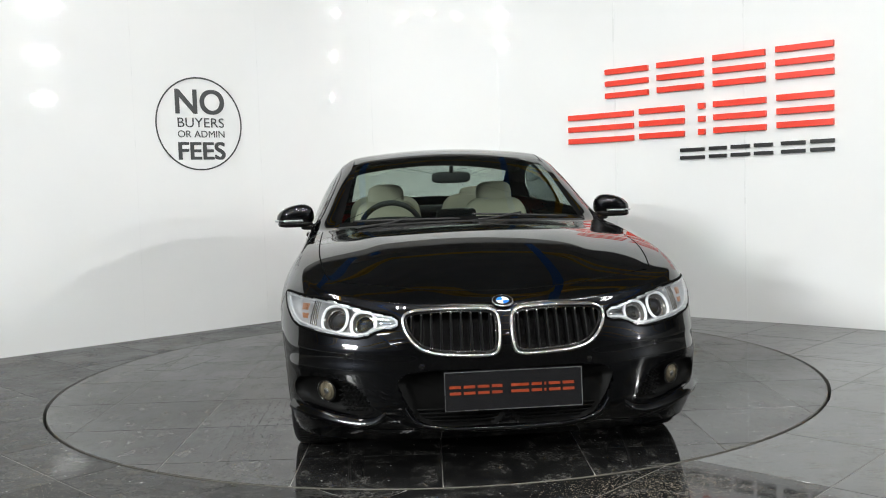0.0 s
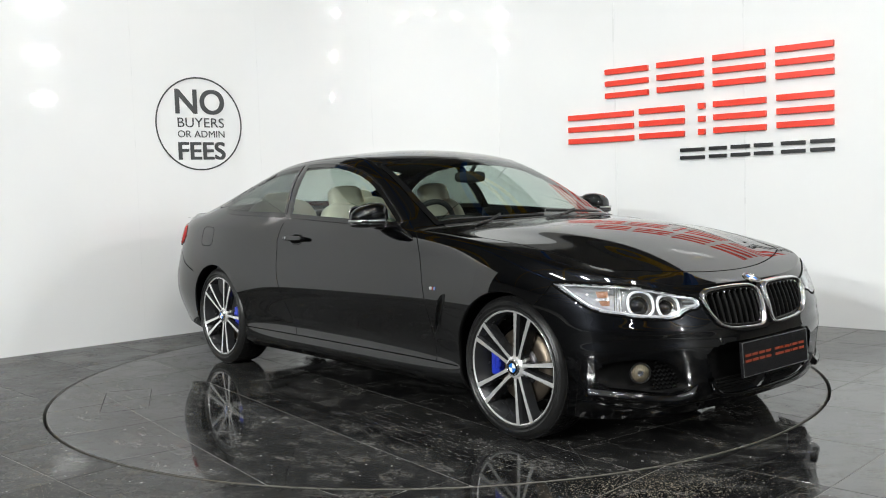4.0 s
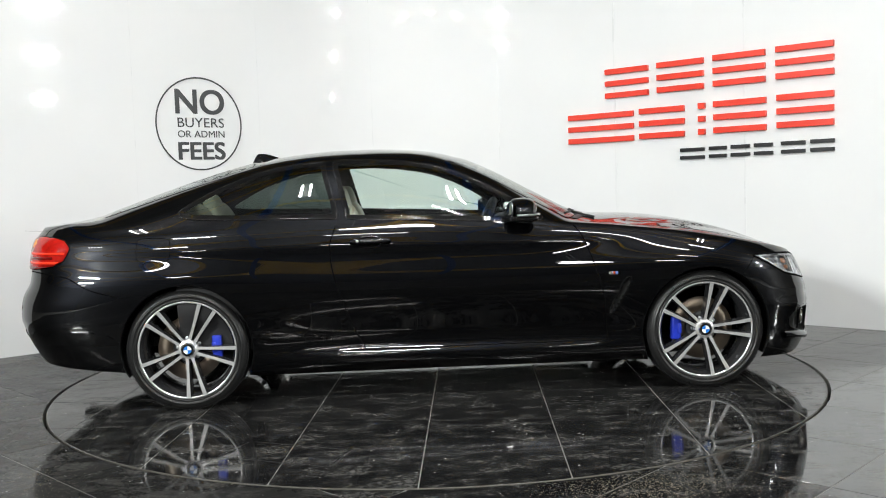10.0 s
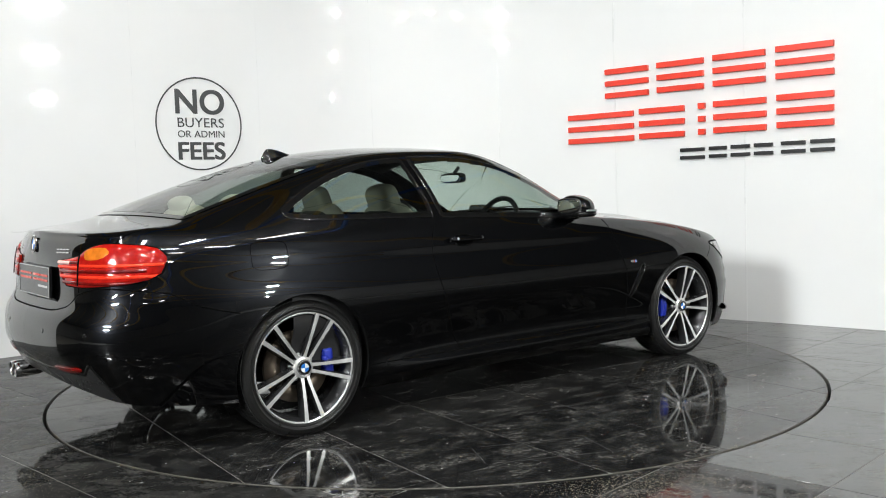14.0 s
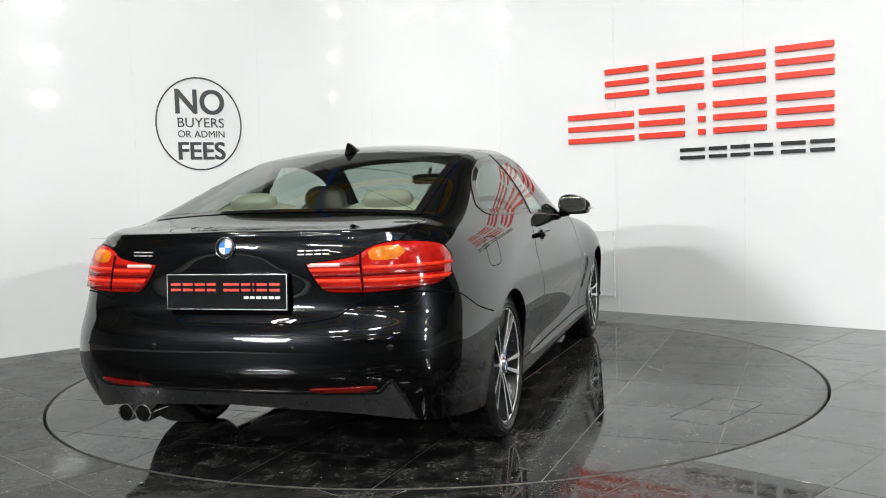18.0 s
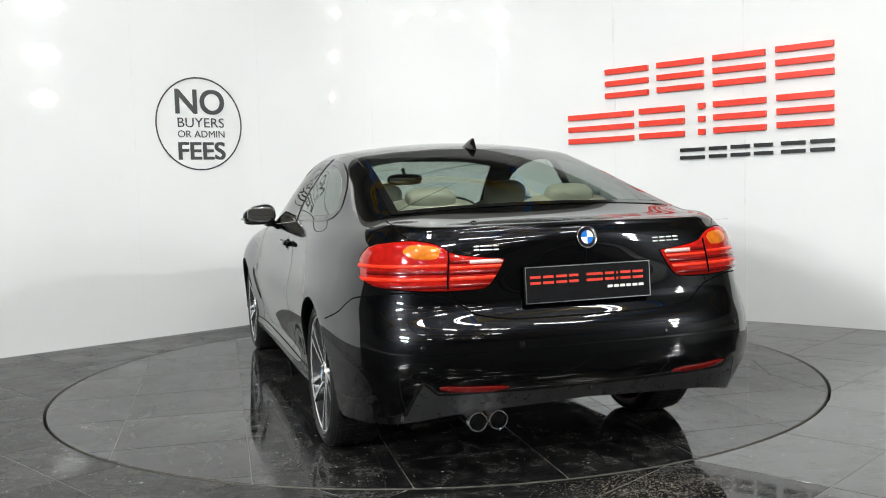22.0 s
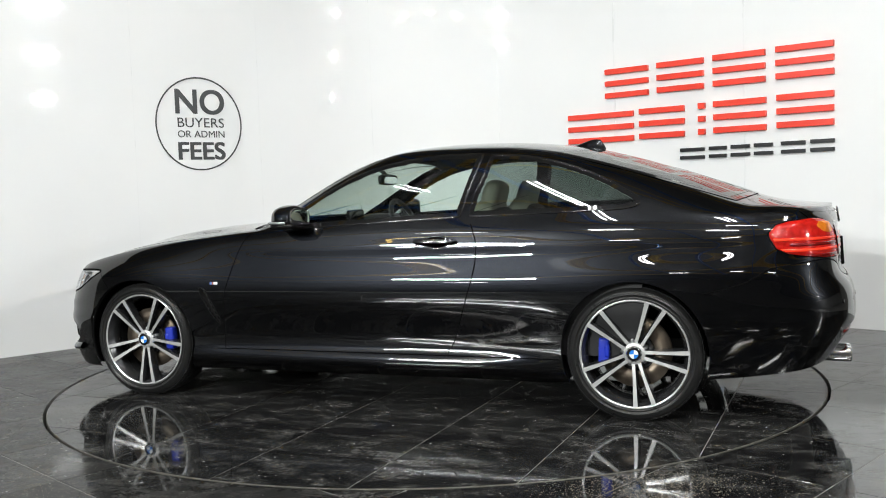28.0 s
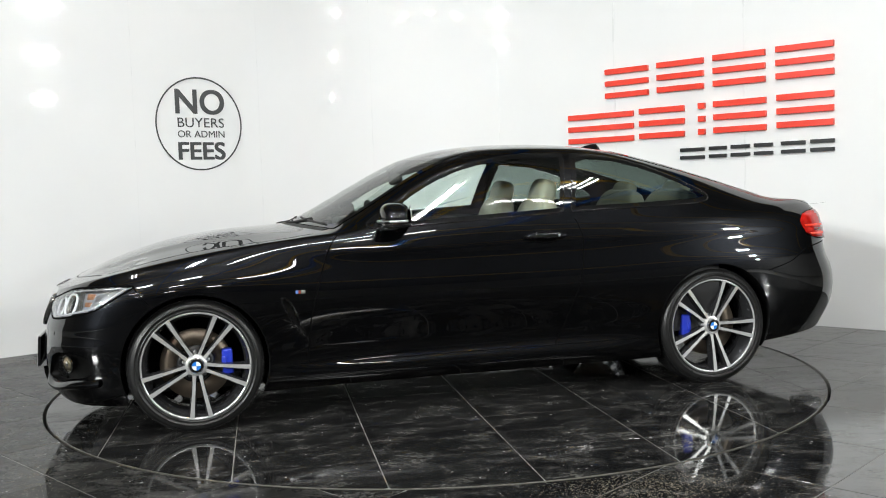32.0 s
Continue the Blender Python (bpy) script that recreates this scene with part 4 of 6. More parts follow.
def body_grid():
    s = np.linspace(0, LEN, NU)
    v = np.linspace(0, 1, NW)
    zt, zb = top_z(s), low_z(s)
    z = zb[:, None] + (zt - zb)[:, None] * v[None, :]
    wall = wall_at(np.repeat(s[:, None], NW, 1), z)
    e = wall[:, -1]
    ex, ey, ez = e.T
    k = bow(ex)
    ya = np.minimum(rail_y(ex), 0.93 * ey)
    za = np.maximum(centre_z(ex + k * ya**2) - rail_drop(ex), ez + 0.06 * (ey - ya))
    q = np.linspace(0, 1, NS)[None, 1:]
    h = za - ez
    dy, dz = (ya - ey)[:, None], h[:, None]
    ln = np.hypot(dy, dz) + 1e-6
    bulge = (0.075 * np.clip(h, 0, 1))[:, None] * 4 * q * (1 - q)
    sy = ey[:, None] + dy * q + bulge * dz / ln
    sz = ez[:, None] + dz * q - bulge * dy / ln
    r = 1 - np.linspace(0, 1, NT)[None, 1:] ** 0.85
    ty = ya[:, None] * r
    drop = centre_z(ex + k * ya**2) - za
    tz = centre_z((ex + 0 * ya)[:, None] + k[:, None] * ty**2) - drop[:, None] * r**2
    y = np.hstack([wall[:, :, 1], sy, ty])
    zz = np.hstack([wall[:, :, 2], sz, tz])
    x = np.hstack([wall[:, :, 0], np.repeat(ex[:, None], NS - 1 + NT - 1, 1)])
    # soften the roof rail and the shoulder
    ja = NW + NS - 2
    rows = np.arange(y.shape[1])
    cab = np.clip(h / 0.12, 0, 1)[:, None]
    w = np.exp(-((rows - ja) / 7.0) ** 2)[None, :] * cab + np.exp(-((rows - NW + 1) / 2.5) ** 2)[None, :] * 0.9
    w = np.clip(w, 0, 1)
    w[:, 0] = w[:, -1] = 0
    for _ in range(14):
        for a in (y, zz):
            avg = a.copy()
            avg[:, 1:-1] = (a[:, :-2] + a[:, 2:]) / 2
            a += 0.5 * w * (avg - a)
    y[:, -1] = 0
    g = np.stack([x, y, zz], -1)
    # slight power domes along the bonnet
    hx, hy = g[..., 0], g[..., 1]
    for y0, amp in ((0.38, 0.011),):
        yy = y0 + 0.20 * np.clip((2.0 - hx) / 1.1, 0, 1)
        zone = np.clip((hx - 0.90) / 0.35, 0, 1) * np.clip((2.06 - hx) / 0.40, 0, 1)
        zone = zone * zone * (3 - 2 * zone)
        on = np.zeros(g.shape[:2])
        on[:, NW + NS - 1:] = 1
        g[..., 2] += on * zone * amp * (0.5 - 0.5 * np.tanh((hy - yy) / 0.045))
    return s, g


STATION, GRID = body_grid()


def grid_normals(g):
    m = np.concatenate([g[1:2] * (1, -1, 1), g, g[-2:-1] * (1, -1, 1)], 0)
    du = (m[2:] - m[:-2])
    dv = np.empty_like(g)
    dv[:, 1:-1] = g[:, 2:] - g[:, :-2]
    dv[:, 0], dv[:, -1] = g[:, 1] - g[:, 0], (g[:, -1] - g[:, -2]) * (0, 1, 0)
    n = np.cross(dv, du)
    ln = np.linalg.norm(n, axis=-1, keepdims=True)
    n = np.where(ln > 1e-12, n / np.maximum(ln, 1e-12), (0, 0, 1.0))
    # outwards
    mid = np.sign(np.sum(n[60:-60, 5:NW] * (0, 1, 0)))
    return n * (mid if mid else 1)


NORM = grid_normals(GRID)
# even out the shading a little along and across the panels
for _axis, _n in ((0, 5), (1, 2)):
    NORM = np.stack([blurred(NORM[..., k], _n, _axis, True) for k in range(3)], -1)
NORM /= np.maximum(1e-9, np.linalg.norm(NORM, axis=-1, keepdims=True))
NORM[0, :, 1] = NORM[-1, :, 1] = 0
SIDE_I = np.where((GRID[:, NW - 1, 0] < 1.2) & (GRID[:, NW - 1, 0] > -2.25) & (GRID[:, NW - 1, 1] > 0.5))[0]


def side_at(x, z, off=0.0):
    """A point of the cabin's side, by x and z."""
    x, z = np.atleast_1d(np.asarray(x, float)), np.atleast_1d(np.asarray(z, float))
    xs = GRID[SIDE_I, NW - 1, 0]
    out = []
    for a, b in zip(x, z):
        k = int(np.clip(np.searchsorted(-xs, -a) - 1, 0, len(xs) - 2))
        t = (a - xs[k]) / (xs[k + 1] - xs[k])
        y = [np.interp(b, GRID[i, NW - 20:NW + NS + 6, 2], GRID[i, NW - 20:NW + NS + 6, 1]) for i in SIDE_I[k:k + 2]]
        out.append((a, y[0] * (1 - t) + y[1] * t + off * 0.92, b + off * 0.38))
    return np.array(out)


def roof_at(x, y, off=0.0):
    """A point of the upper surface, by x and y >= 0 or < 0."""
    x, y = np.atleast_1d(np.asarray(x, float)), np.atleast_1d(np.asarray(y, float))
    xs = GRID[:, NW - 1, 0]
    o = np.argsort(xs, kind="stable")
    xs_s = xs[o]
    out = []
    for a, b in zip(x, y):
        k = int(np.clip(np.searchsorted(xs_s, a) - 1, 0, len(xs) - 2))
        t = np.clip((a - xs_s[k]) / max(1e-9, xs_s[k + 1] - xs_s[k]), 0, 1)
        z = [np.interp(abs(b), GRID[i, :NW - 1:-1, 1], GRID[i, :NW - 1:-1, 2]) for i in o[k:k + 2]]
        out.append((a, b, z[0] * (1 - t) + z[1] * t))
    out = np.array(out)
    if off:
        e = 0.01
        zx = (centre_z(out[:, 0] + e) - centre_z(out[:, 0] - e)) / (2 * e)
        n = np.stack([-zx, 0 * zx, 0 * zx + 1], -1)
        out = out + off * n / np.linalg.norm(n, axis=1, keepdims=True)
    return out


def inside(px, py, poly):
    """Which of the points lie in a polygon."""
    poly = np.asarray(poly)
    res = np.zeros(np.shape(px), bool)
    j = len(poly) - 1
    for i in range(len(poly)):
        (xi, yi), (xj, yj) = poly[i], poly[j]
        if yi != yj:
            res ^= ((yi > py) != (yj > py)) & (px < (xj - xi) * (py - yi) / (yj - yi) + xi)
        j = i
    return res


def dense(poly, step=0.012, round_n=2):
    """A closed outline with rounded corners and even steps."""
    p = np.asarray(poly, float)
    for _ in range(round_n):
        a = 0.75 * p + 0.25 * np.roll(p, -1, 0)
        b = 0.25 * p + 0.75 * np.roll(p, -1, 0)
        p = np.stack([a, b], 1).reshape(-1, 2)
    c = np.vstack([p, p[:1]])
    d = np.concatenate([[0], np.cumsum(np.hypot(*np.diff(c, axis=0).T))])
    n = max(12, int(d[-1] / step))
    u = np.linspace(0, d[-1], n, endpoint=False)
    return np.stack([np.interp(u, d, c[:, 0]), np.interp(u, d, c[:, 1])], -1)


def shrink(poly, k):
    """The outline moved in by k metres."""
    p = np.asarray(poly)
    t = np.roll(p, -1, 0) - np.roll(p, 1, 0)
    t /= np.maximum(1e-9, np.linalg.norm(t, axis=1, keepdims=True))
    n = np.stack([-t[:, 1], t[:, 0]], -1)
    area2 = np.sum(p[:, 0] * np.roll(p[:, 1], -1) - np.roll(p[:, 0], -1) * p[:, 1])
    return p + n * (k if area2 > 0 else -k)


# ---- openings in the car's skin ----
# side windows in (x, z), screens in (x, y), lamps and grilles in (s, z)
DOOR_WIN = dense(((0.56, 0.962), (0.40, 1.055), (0.24, 1.156), (0.06, 1.240), (-0.14, 1.290), (-0.36, 1.315), (-0.585, 1.3145), (-0.611, 1.314), (-0.605, 1.285), (-0.585, 1.20), (-0.548, 1.06), (-0.537, 1.015), (-0.533, 0.996), (-0.50, 0.994), (-0.2, 0.980), (0.2, 0.962), (0.45, 0.950)), 0.02, 1)
QUARTER_WIN = dense(((-0.62, 0.999), (-0.585, 0.998), (-0.588, 1.02), (-0.602, 1.10), (-0.638, 1.20), (-0.654, 1.285), (-0.658, 1.309), (-0.685, 1.308), (-0.86, 1.294), (-1.06, 1.246), (-1.24, 1.175), (-1.40, 1.088), (-1.445, 1.055), (-1.40, 1.022), (-1.2, 1.012), (-0.9, 1.005)), 0.02, 1)


def wind_x(y, low):
    return (0.832 if low else 0.130) - 0.30 * y * y


def rear_x(y, low):
    return (-1.96 if low else -1.06) + 0.22 * y * y


def screen_poly(fx):
    pts = []
    for low, sign in ((True, 1), (False, -1)):
        for t in np.linspace(-1, 1, 36) * sign:
            y = 0.9 * t
            x = fx(y, low)
            for _ in range(8):
                lim = float(rail_y(x)) - 0.035
                x = fx(t * lim, low)
            pts.append((x, t * lim))
    return dense(pts, 0.025, 0)


WINDSCREEN = screen_poly(wind_x)
REARSCREEN = screen_poly(rear_x)


def sz(points):
    """Outline points ('f', y, z) on the front, ('r', y, z) on the tail, ('x', x, z) on the flank."""
    f = {"f": s_front, "r": s_rear, "x": s_at_x}
    return [(float(f[a](b)), c) for a, b, c in points]


HEADLAMP = dense(sz((("f", 0.421, 0.601), ("f", 0.419, 0.651), ("f", 0.508, 0.667), ("f", 0.627, 0.695), ("f", 0.727, 0.719), ("x", 1.85, 0.729), ("x", 1.76, 0.733), ("x", 1.685, 0.731), ("x", 1.670, 0.725), ("x", 1.725, 0.697), ("x", 1.79, 0.660), ("x", 1.87, 0.614), ("f", 0.773, 0.594), ("f", 0.675, 0.574), ("f", 0.555, 0.566), ("f", 0.500, 0.599))), 0.010, 1)
KIDNEY = dense(sz((("f", 0.028, 0.52), ("f", 0.022, 0.62), ("f", 0.035, 0.672), ("f", 0.15, 0.678), ("f", 0.28, 0.676), ("f", 0.385, 0.670), ("f", 0.410, 0.640), ("f", 0.383, 0.572), ("f", 0.315, 0.510), ("f", 0.14, 0.498), ("f", 0.05, 0.498))), 0.010, 2)
INTAKE = dense(sz((("f", 0.0001, 0.215), ("f", 0.0001, 0.455), ("f", 0.25, 0.452), ("f", 0.44, 0.425), ("f", 0.40, 0.32), ("f", 0.33, 0.225), ("f", 0.2, 0.212))), 0.012, 1)
DUCT = dense(sz((("f", 0.50, 0.270), ("f", 0.535, 0.345), ("f", 0.60, 0.415), ("f", 0.75, 0.435), ("x", 1.87, 0.40), ("x", 1.87, 0.30), ("f", 0.72, 0.262), ("f", 0.6, 0.255))), 0.012, 2)
TAIL = dense(sz((("r", 0.328, 0.876), ("r", 0.334, 0.877), ("r", 0.45, 0.888), ("r", 0.55, 0.904), ("r", 0.59, 0.932), ("r", 0.67, 0.951), ("r", 0.76, 0.954), ("x", -2.075, 0.938), ("x", -2.030, 0.898), ("x", -2.024, 0.876), ("x", -2.07, 0.800), ("r", 0.79, 0.776), ("r", 0.62, 0.764), ("r", 0.48, 0.765), ("r", 0.405, 0.768), ("r", 0.365, 0.815))), 0.010, 1)
VENT = dense([(float(s_at_x(a)), b) for a, b in ((1.000, 0.635), (0.955, 0.630), (0.915, 0.55), (0.862, 0.430), (0.890, 0.430), (0.950, 0.525))], 0.01, 1)
HUBS = ((1.405, 0.325), (-1.405, 0.325))
ARCH_R = 0.352


def door_front(z):
    return pchip((0.1, 0.30, 0.45, 0.60, 0.70, 0.80, 0.88, 0.96), (0.86, 0.86, 0.852, 0.828, 0.797, 0.762, 0.725, 0.66), z)


def door_rear(z):
    return pchip((0.1, 0.285, 0.36, 0.45, 0.588, 0.70, 0.78, 0.85, 0.92, 1.0), (-0.44, -0.455, -0.495, -0.530, -0.580, -0.612, -0.626, -0.628, -0.610, -0.575), z)


def bumper_rear_top(s):
    return pchip((s_at_x(-1.70), s_at_x(-1.9), s_at_x(-2.05), s_rear(0.72), s_rear(0.56), s_rear(0.45), s_rear(0.30), LEN), (0.612, 0.665, 0.735, 0.762, 0.735, 0.675, 0.655, 0.652), s)


def bumper_front_top(s):
    return pchip((0, s_front(0.7), s_at_x(1.80), s_at_x(1.70)), (2.0, 2.0, 0.66, 0.598), s)


def valance_top(y):
    k = np.clip((np.asarray(y) - 0.612) / 0.055, 0, 1)
    return 0.392 + 0.044 * k * k * (3 - 2 * k)


def valance_end(z):
    """How far out the valance reaches at a height; its end leans outwards towards the ground."""
    return 0.668 + 0.60 * np.clip(0.436 - np.asarray(z), 0, 0.3)


def skin_labels():
    """Which panel each cell of the grid belongs to; -1: an opening."""
    c = (GRID[:-1, :-1] + GRID[1:, :-1] + GRID[:-1, 1:] + GRID[1:, 1:]) / 4
    x, y, z = c[..., 0], c[..., 1], c[..., 2]
    s = np.repeat(((STATION[1:] + STATION[:-1]) / 2)[:, None], c.shape[1], 1)
    row = np.repeat(np.arange(c.shape[1])[None, :], c.shape[0], 0)
    wall, side, top = row < NW - 1, (row >= NW - 1) & (row < NW + NS - 2), row >= NW + NS - 2
    lab = np.full(x.shape, PANELS.index("rear_wing"))

    def put(name, mask):
        lab[mask] = PANELS.index(name)

    put("front_wing", (wall | side) & (x > 0.4))
    put("door", wall & (x < door_front(z)) & (x > door_rear(z)))
    put("front_bumper", wall & (x > 1.60) & ((z < bumper_front_top(s)) | (x > 1.93)) & (x > 1.40 + (0.73 - z) * 0.0))
    put("rear_bumper", wall & (x < -1.66) & (z < bumper_rear_top(s)))
    yp = np.interp(s, ARC, _y)
    put("rear_valance", wall & (s > float(s_rear(0.80))) & (yp < valance_end(z)) & (z < valance_top(yp)))
    put("boot_lid", wall & (x < -2.1) & (y < 0.555) & (z >= bumper_rear_top(s)))
    put("sill", wall & (x < 1.06) & (x > -1.06) & (z < 0.285))
    put("bonnet", top & (x + 0.30 * y * y > 0.837))
    put("bonnet", side & (x > 1.72))
    put("roof", top & (x + 0.30 * y * y <= 0.837) & (x - 0.22 * y * y > -1.96))
    put("boot_lid", (top | (side & (y < 0.66))) & (x - 0.22 * y * y <= -1.985))
    hole = (side | (row > NW - 12)) & (inside(x, z, shrink(DOOR_WIN, 0.020)) | inside(x, z, shrink(QUARTER_WIN, 0.020))) & (y > 0.3)
    hole |= (top | side) & (inside(x, y, shrink(WINDSCREEN, 0.025)) | inside(x, y, shrink(REARSCREEN, 0.025)))
    for poly, k in ((HEADLAMP, 0.006), (KIDNEY, 0.006), (DUCT, 0.012), (TAIL, 0.008), (VENT, 0.006)):
        hole |= wall & inside(s, z, shrink(poly, k))
    hole |= wall & inside(s, z, INTAKE * (1, 1)) & (z < 0.445) & (z > 0.222)
    lab[hole] = -1
    return lab


PANELS = ["bonnet", "roof", "boot_lid", "front_bumper", "rear_bumper", "front_wing", "door", "rear_wing", "sill", "rear_valance"]


def snap_arches():
    """Draws the grid's points inside a wheel arch out to its rim; marks cells that lie within."""
    x, y, z = GRID[..., 0], GRID[..., 1], GRID[..., 2]
    gone = np.zeros((GRID.shape[0] - 1, GRID.shape[1] - 1), bool)
    for hx, hz in HUBS:
        r = np.hypot(x - hx, z - hz)
        inn = (r < ARCH_R) & (y > 0.5) & (np.arange(GRID.shape[1])[None, :] < NW)
        cell = inn[:-1, :-1] & inn[1:, :-1] & inn[:-1, 1:] & inn[1:, 1:]
        gone |= cell
        f = np.where(inn, ARCH_R / np.maximum(r, 1e-6), 1.0)
        nx, nz = hx + (x - hx) * f, hz + (z - hz) * f
        y_new = y
        GRID[..., 0], GRID[..., 2] = np.where(inn, nx, x), np.where(inn, nz, z)
        GRID[..., 1] = y_new
        x, y, z = GRID[..., 0], GRID[..., 1], GRID[..., 2]
    return gone


def build_skin(parent):
    lab = skin_labels()
    gone = snap_arches()
    lab[gone] = -1
    nv = GRID.shape[1]
    obs = {}
    for p, name in enumerate(PANELS):
        ii, jj = np.where(lab == p)
        if not len(ii):
            continue
        quads = np.stack([ii * nv + jj, (ii + 1) * nv + jj, (ii + 1) * nv + jj + 1, ii * nv + jj + 1], -1)
        used, inv = np.unique(quads, return_inverse=True)
        quads = inv.reshape(-1, 4)
        v, n = GRID.reshape(-1, 3)[used], NORM.reshape(-1, 3)[used]
        ok = np.array([len({tuple(np.round(v[k], 5)) for k in q}) == 4 for q in quads])
        quads = quads[ok]
        mv, mn = v * (1, -1, 1), n * (1, -1, 1)
        label = {"rear_valance": "dark grey rear valance", "boot_lid": "glossy black boot lid with a small lip", "bonnet": "glossy black sculpted bonnet"}.get(name, "")
        if name in ("bonnet", "roof", "boot_lid", "front_bumper", "rear_bumper", "rear_valance"):
            vv, nn = np.vstack([v, mv]), np.vstack([n, mn])
            ff = np.vstack([quads, quads[:, ::-1] + len(v)])
            obs[name] = data_part(name, vv, ff, "greytrim" if name == "rear_valance" else "paint", parent, label, True, nn)
        else:
            obs[name] = data_part(name, v, quads, "paint", parent, label, True, n)
            obs[name + "_r"] = data_part(name, mv, quads[:, ::-1], "paint", parent, label, True, mn)
    return obs


# ---- building on the skin ----
def patch(fn, outline, offs, mirror=False):
    """Concentric rings of an outline laid on a surface: offs are (share of the way out, offset). Verts, faces."""
    o = np.asarray(outline)
    c = o.mean(0)
    vs, fs = [], []
    n = len(o)
    for k, off in offs:
        p = c + (o - c) * k
        vs.extend(fn(p[:, 0], p[:, 1], off))
    vs = np.array(vs)
    if mirror:
        vs = vs * (1, -1, 1)
    for r in range(len(offs) - 1):
        for i in range(n):
            j = (i + 1) % n
            fs.append((r * n + i, r * n + j, (r + 1) * n + j, (r + 1) * n + i))
    mid = vs[:n].mean(0)
    vs = np.vstack([vs, mid])
    for i in range(n):
        fs.append((len(vs) - 1, (i + 1) % n, i))
    return vs, fs


def ring(fn, a, b, off_a, off_b, mirror=False):
    """A band between two outlines of one count."""
    vs = np.vstack([fn(a[:, 0], a[:, 1], off_a), fn(b[:, 0], b[:, 1], off_b)])
    if mirror:
        vs = vs * (1, -1, 1)
    n = len(a)
    return vs, [(i, (i + 1) % n, n + (i + 1) % n, n + i) for i in range(n)]


def bead(fn, line, width, height, closed=False, mirror=False, off=0.0):
    """A low rounded bead along a line on a surface."""
    p = np.asarray(line, float)
    if closed:
        t = np.roll(p, -1, 0) - np.roll(p, 1, 0)
    else:
        t = np.gradient(p, axis=0)
    t /= np.maximum(1e-9, np.linalg.norm(t, axis=1, keepdims=True))
    nn = np.stack([-t[:, 1], t[:, 0]], -1)
    rows = []
    for k, h in ((-1, -0.3), (-0.85, 0.6), (-0.4, 1.0), (0.4, 1.0), (0.85, 0.6), (1, -0.3)):
        q = p + nn * (width / 2 * k)
        rows.append(fn(q[:, 0], q[:, 1], off + height * h))
    m, n = len(rows), len(p)
    vs = np.stack(rows, 1).reshape(-1, 3)
    if mirror:
        vs = vs * (1, -1, 1)
    fs = []
    for i in range(n if closed else n - 1):
        j = (i + 1) % n
        for k in range(m - 1):
            fs.append((i * m + k, i * m + k + 1, j * m + k + 1, j * m + k))
    return vs, fs


def both(name, make, mat, parent, label="", smooth=True):
    """The part on the car's left and its mirror on the right."""
    return [data_part(name, *make(mir), mat, parent, label, smooth) for mir in (False, True)]



# ---- the car ----
car = tagged(new("car"), "glossy black two-door coupe with cream leather seats, parked on the turntable", "car")
build_skin(car)


def even_sheet(fn, poly, swap):
    """A smooth cubic sheet through a surface over an outline; swap: heights are y over (x, z), else z over (x, y)."""
    lo, hi = poly.min(0), poly.max(0)
    gx, gy = np.meshgrid(np.linspace(lo[0], hi[0], 26), np.linspace(lo[1], hi[1], 18))
    gx, gy = gx.ravel(), gy.ravel()
    ok = inside(gx, gy, poly)
    gx, gy = np.concatenate([gx[ok], poly[:, 0]]), np.concatenate([gy[ok], poly[:, 1]])
    c = (lo + hi) / 2
    order = 3 if swap else 4
    terms = lambda x, y: np.stack([x**i * y**j for i in range(order + 1) for j in range(order + 1 - i)], -1)
    p = fn(gx, gy, 0.0)
    k = np.linalg.lstsq(terms(gx - c[0], gy - c[1]), p[:, 1 if swap else 2], rcond=None)[0]

    def at(x, y, off=0.0):
        h = terms(np.asarray(x) - c[0], np.asarray(y) - c[1]) @ k + off
        return np.stack([x, h, y] if swap else [x, y, h], -1)

    def normal(x, y):
        e = 0.004
        dx, dy = (at(x + e, y) - at(x - e, y)), (at(x, y + e) - at(x, y - e))
        n = np.cross(dx, dy)
        n /= np.linalg.norm(n, axis=1, keepdims=True)
        return n * np.sign(n[:, 1 if swap else 2])[:, None]
    return at, normal


def pane(name, fn, outline, swap, mat, label, mirror=False):
    at, normal = even_sheet(fn, outline, swap)
    vs, fs = patch(at, outline, ((0.25, 0.004), (0.5, 0.004), (0.75, 0.004), (1.0, 0.004)))
    vs = np.asarray(vs)
    n = normal(vs[:, 0], vs[:, 2] if swap else vs[:, 1])
    if mirror:
        vs, n, fs = vs * (1, -1, 1), n * (1, -1, 1), [tuple(reversed(f)) for f in fs]
    # every face looks the way its normals do
    out = []
    for f in fs:
        g = np.cross(vs[f[1]] - vs[f[0]], vs[f[2]] - vs[f[0]])
        out.append(tuple(f) if np.dot(g, n[f[0]]) > 0 else tuple(reversed(f)))
    return data_part(name, vs, out, mat, car, label, True, n)


def build_glass():
    for win, mat in ((DOOR_WIN, "glass"), (QUARTER_WIN, "privacy")):
        inner = shrink(win, 0.022)
        for mir in (False, True):
            pane("side_window", side_at, inner, True, mat, "lightly tinted side window glass", mir)
        both("window_border", lambda mir: ring(side_at, win, inner, 0.003, 0.003, mir), "frit", car)
        both("window_seal", lambda mir: bead(side_at, win, 0.012, 0.0035, True, mir), "trim", car)
    for poly, name in ((WINDSCREEN, "windscreen"), (REARSCREEN, "rear_screen")):
        inner = shrink(poly, 0.035)
        pane(name, roof_at, inner, False, "screen", "tinted curved glass")
        data_part("screen_border", *ring(roof_at, poly, inner, 0.003, 0.003), "frit", car)


build_glass()


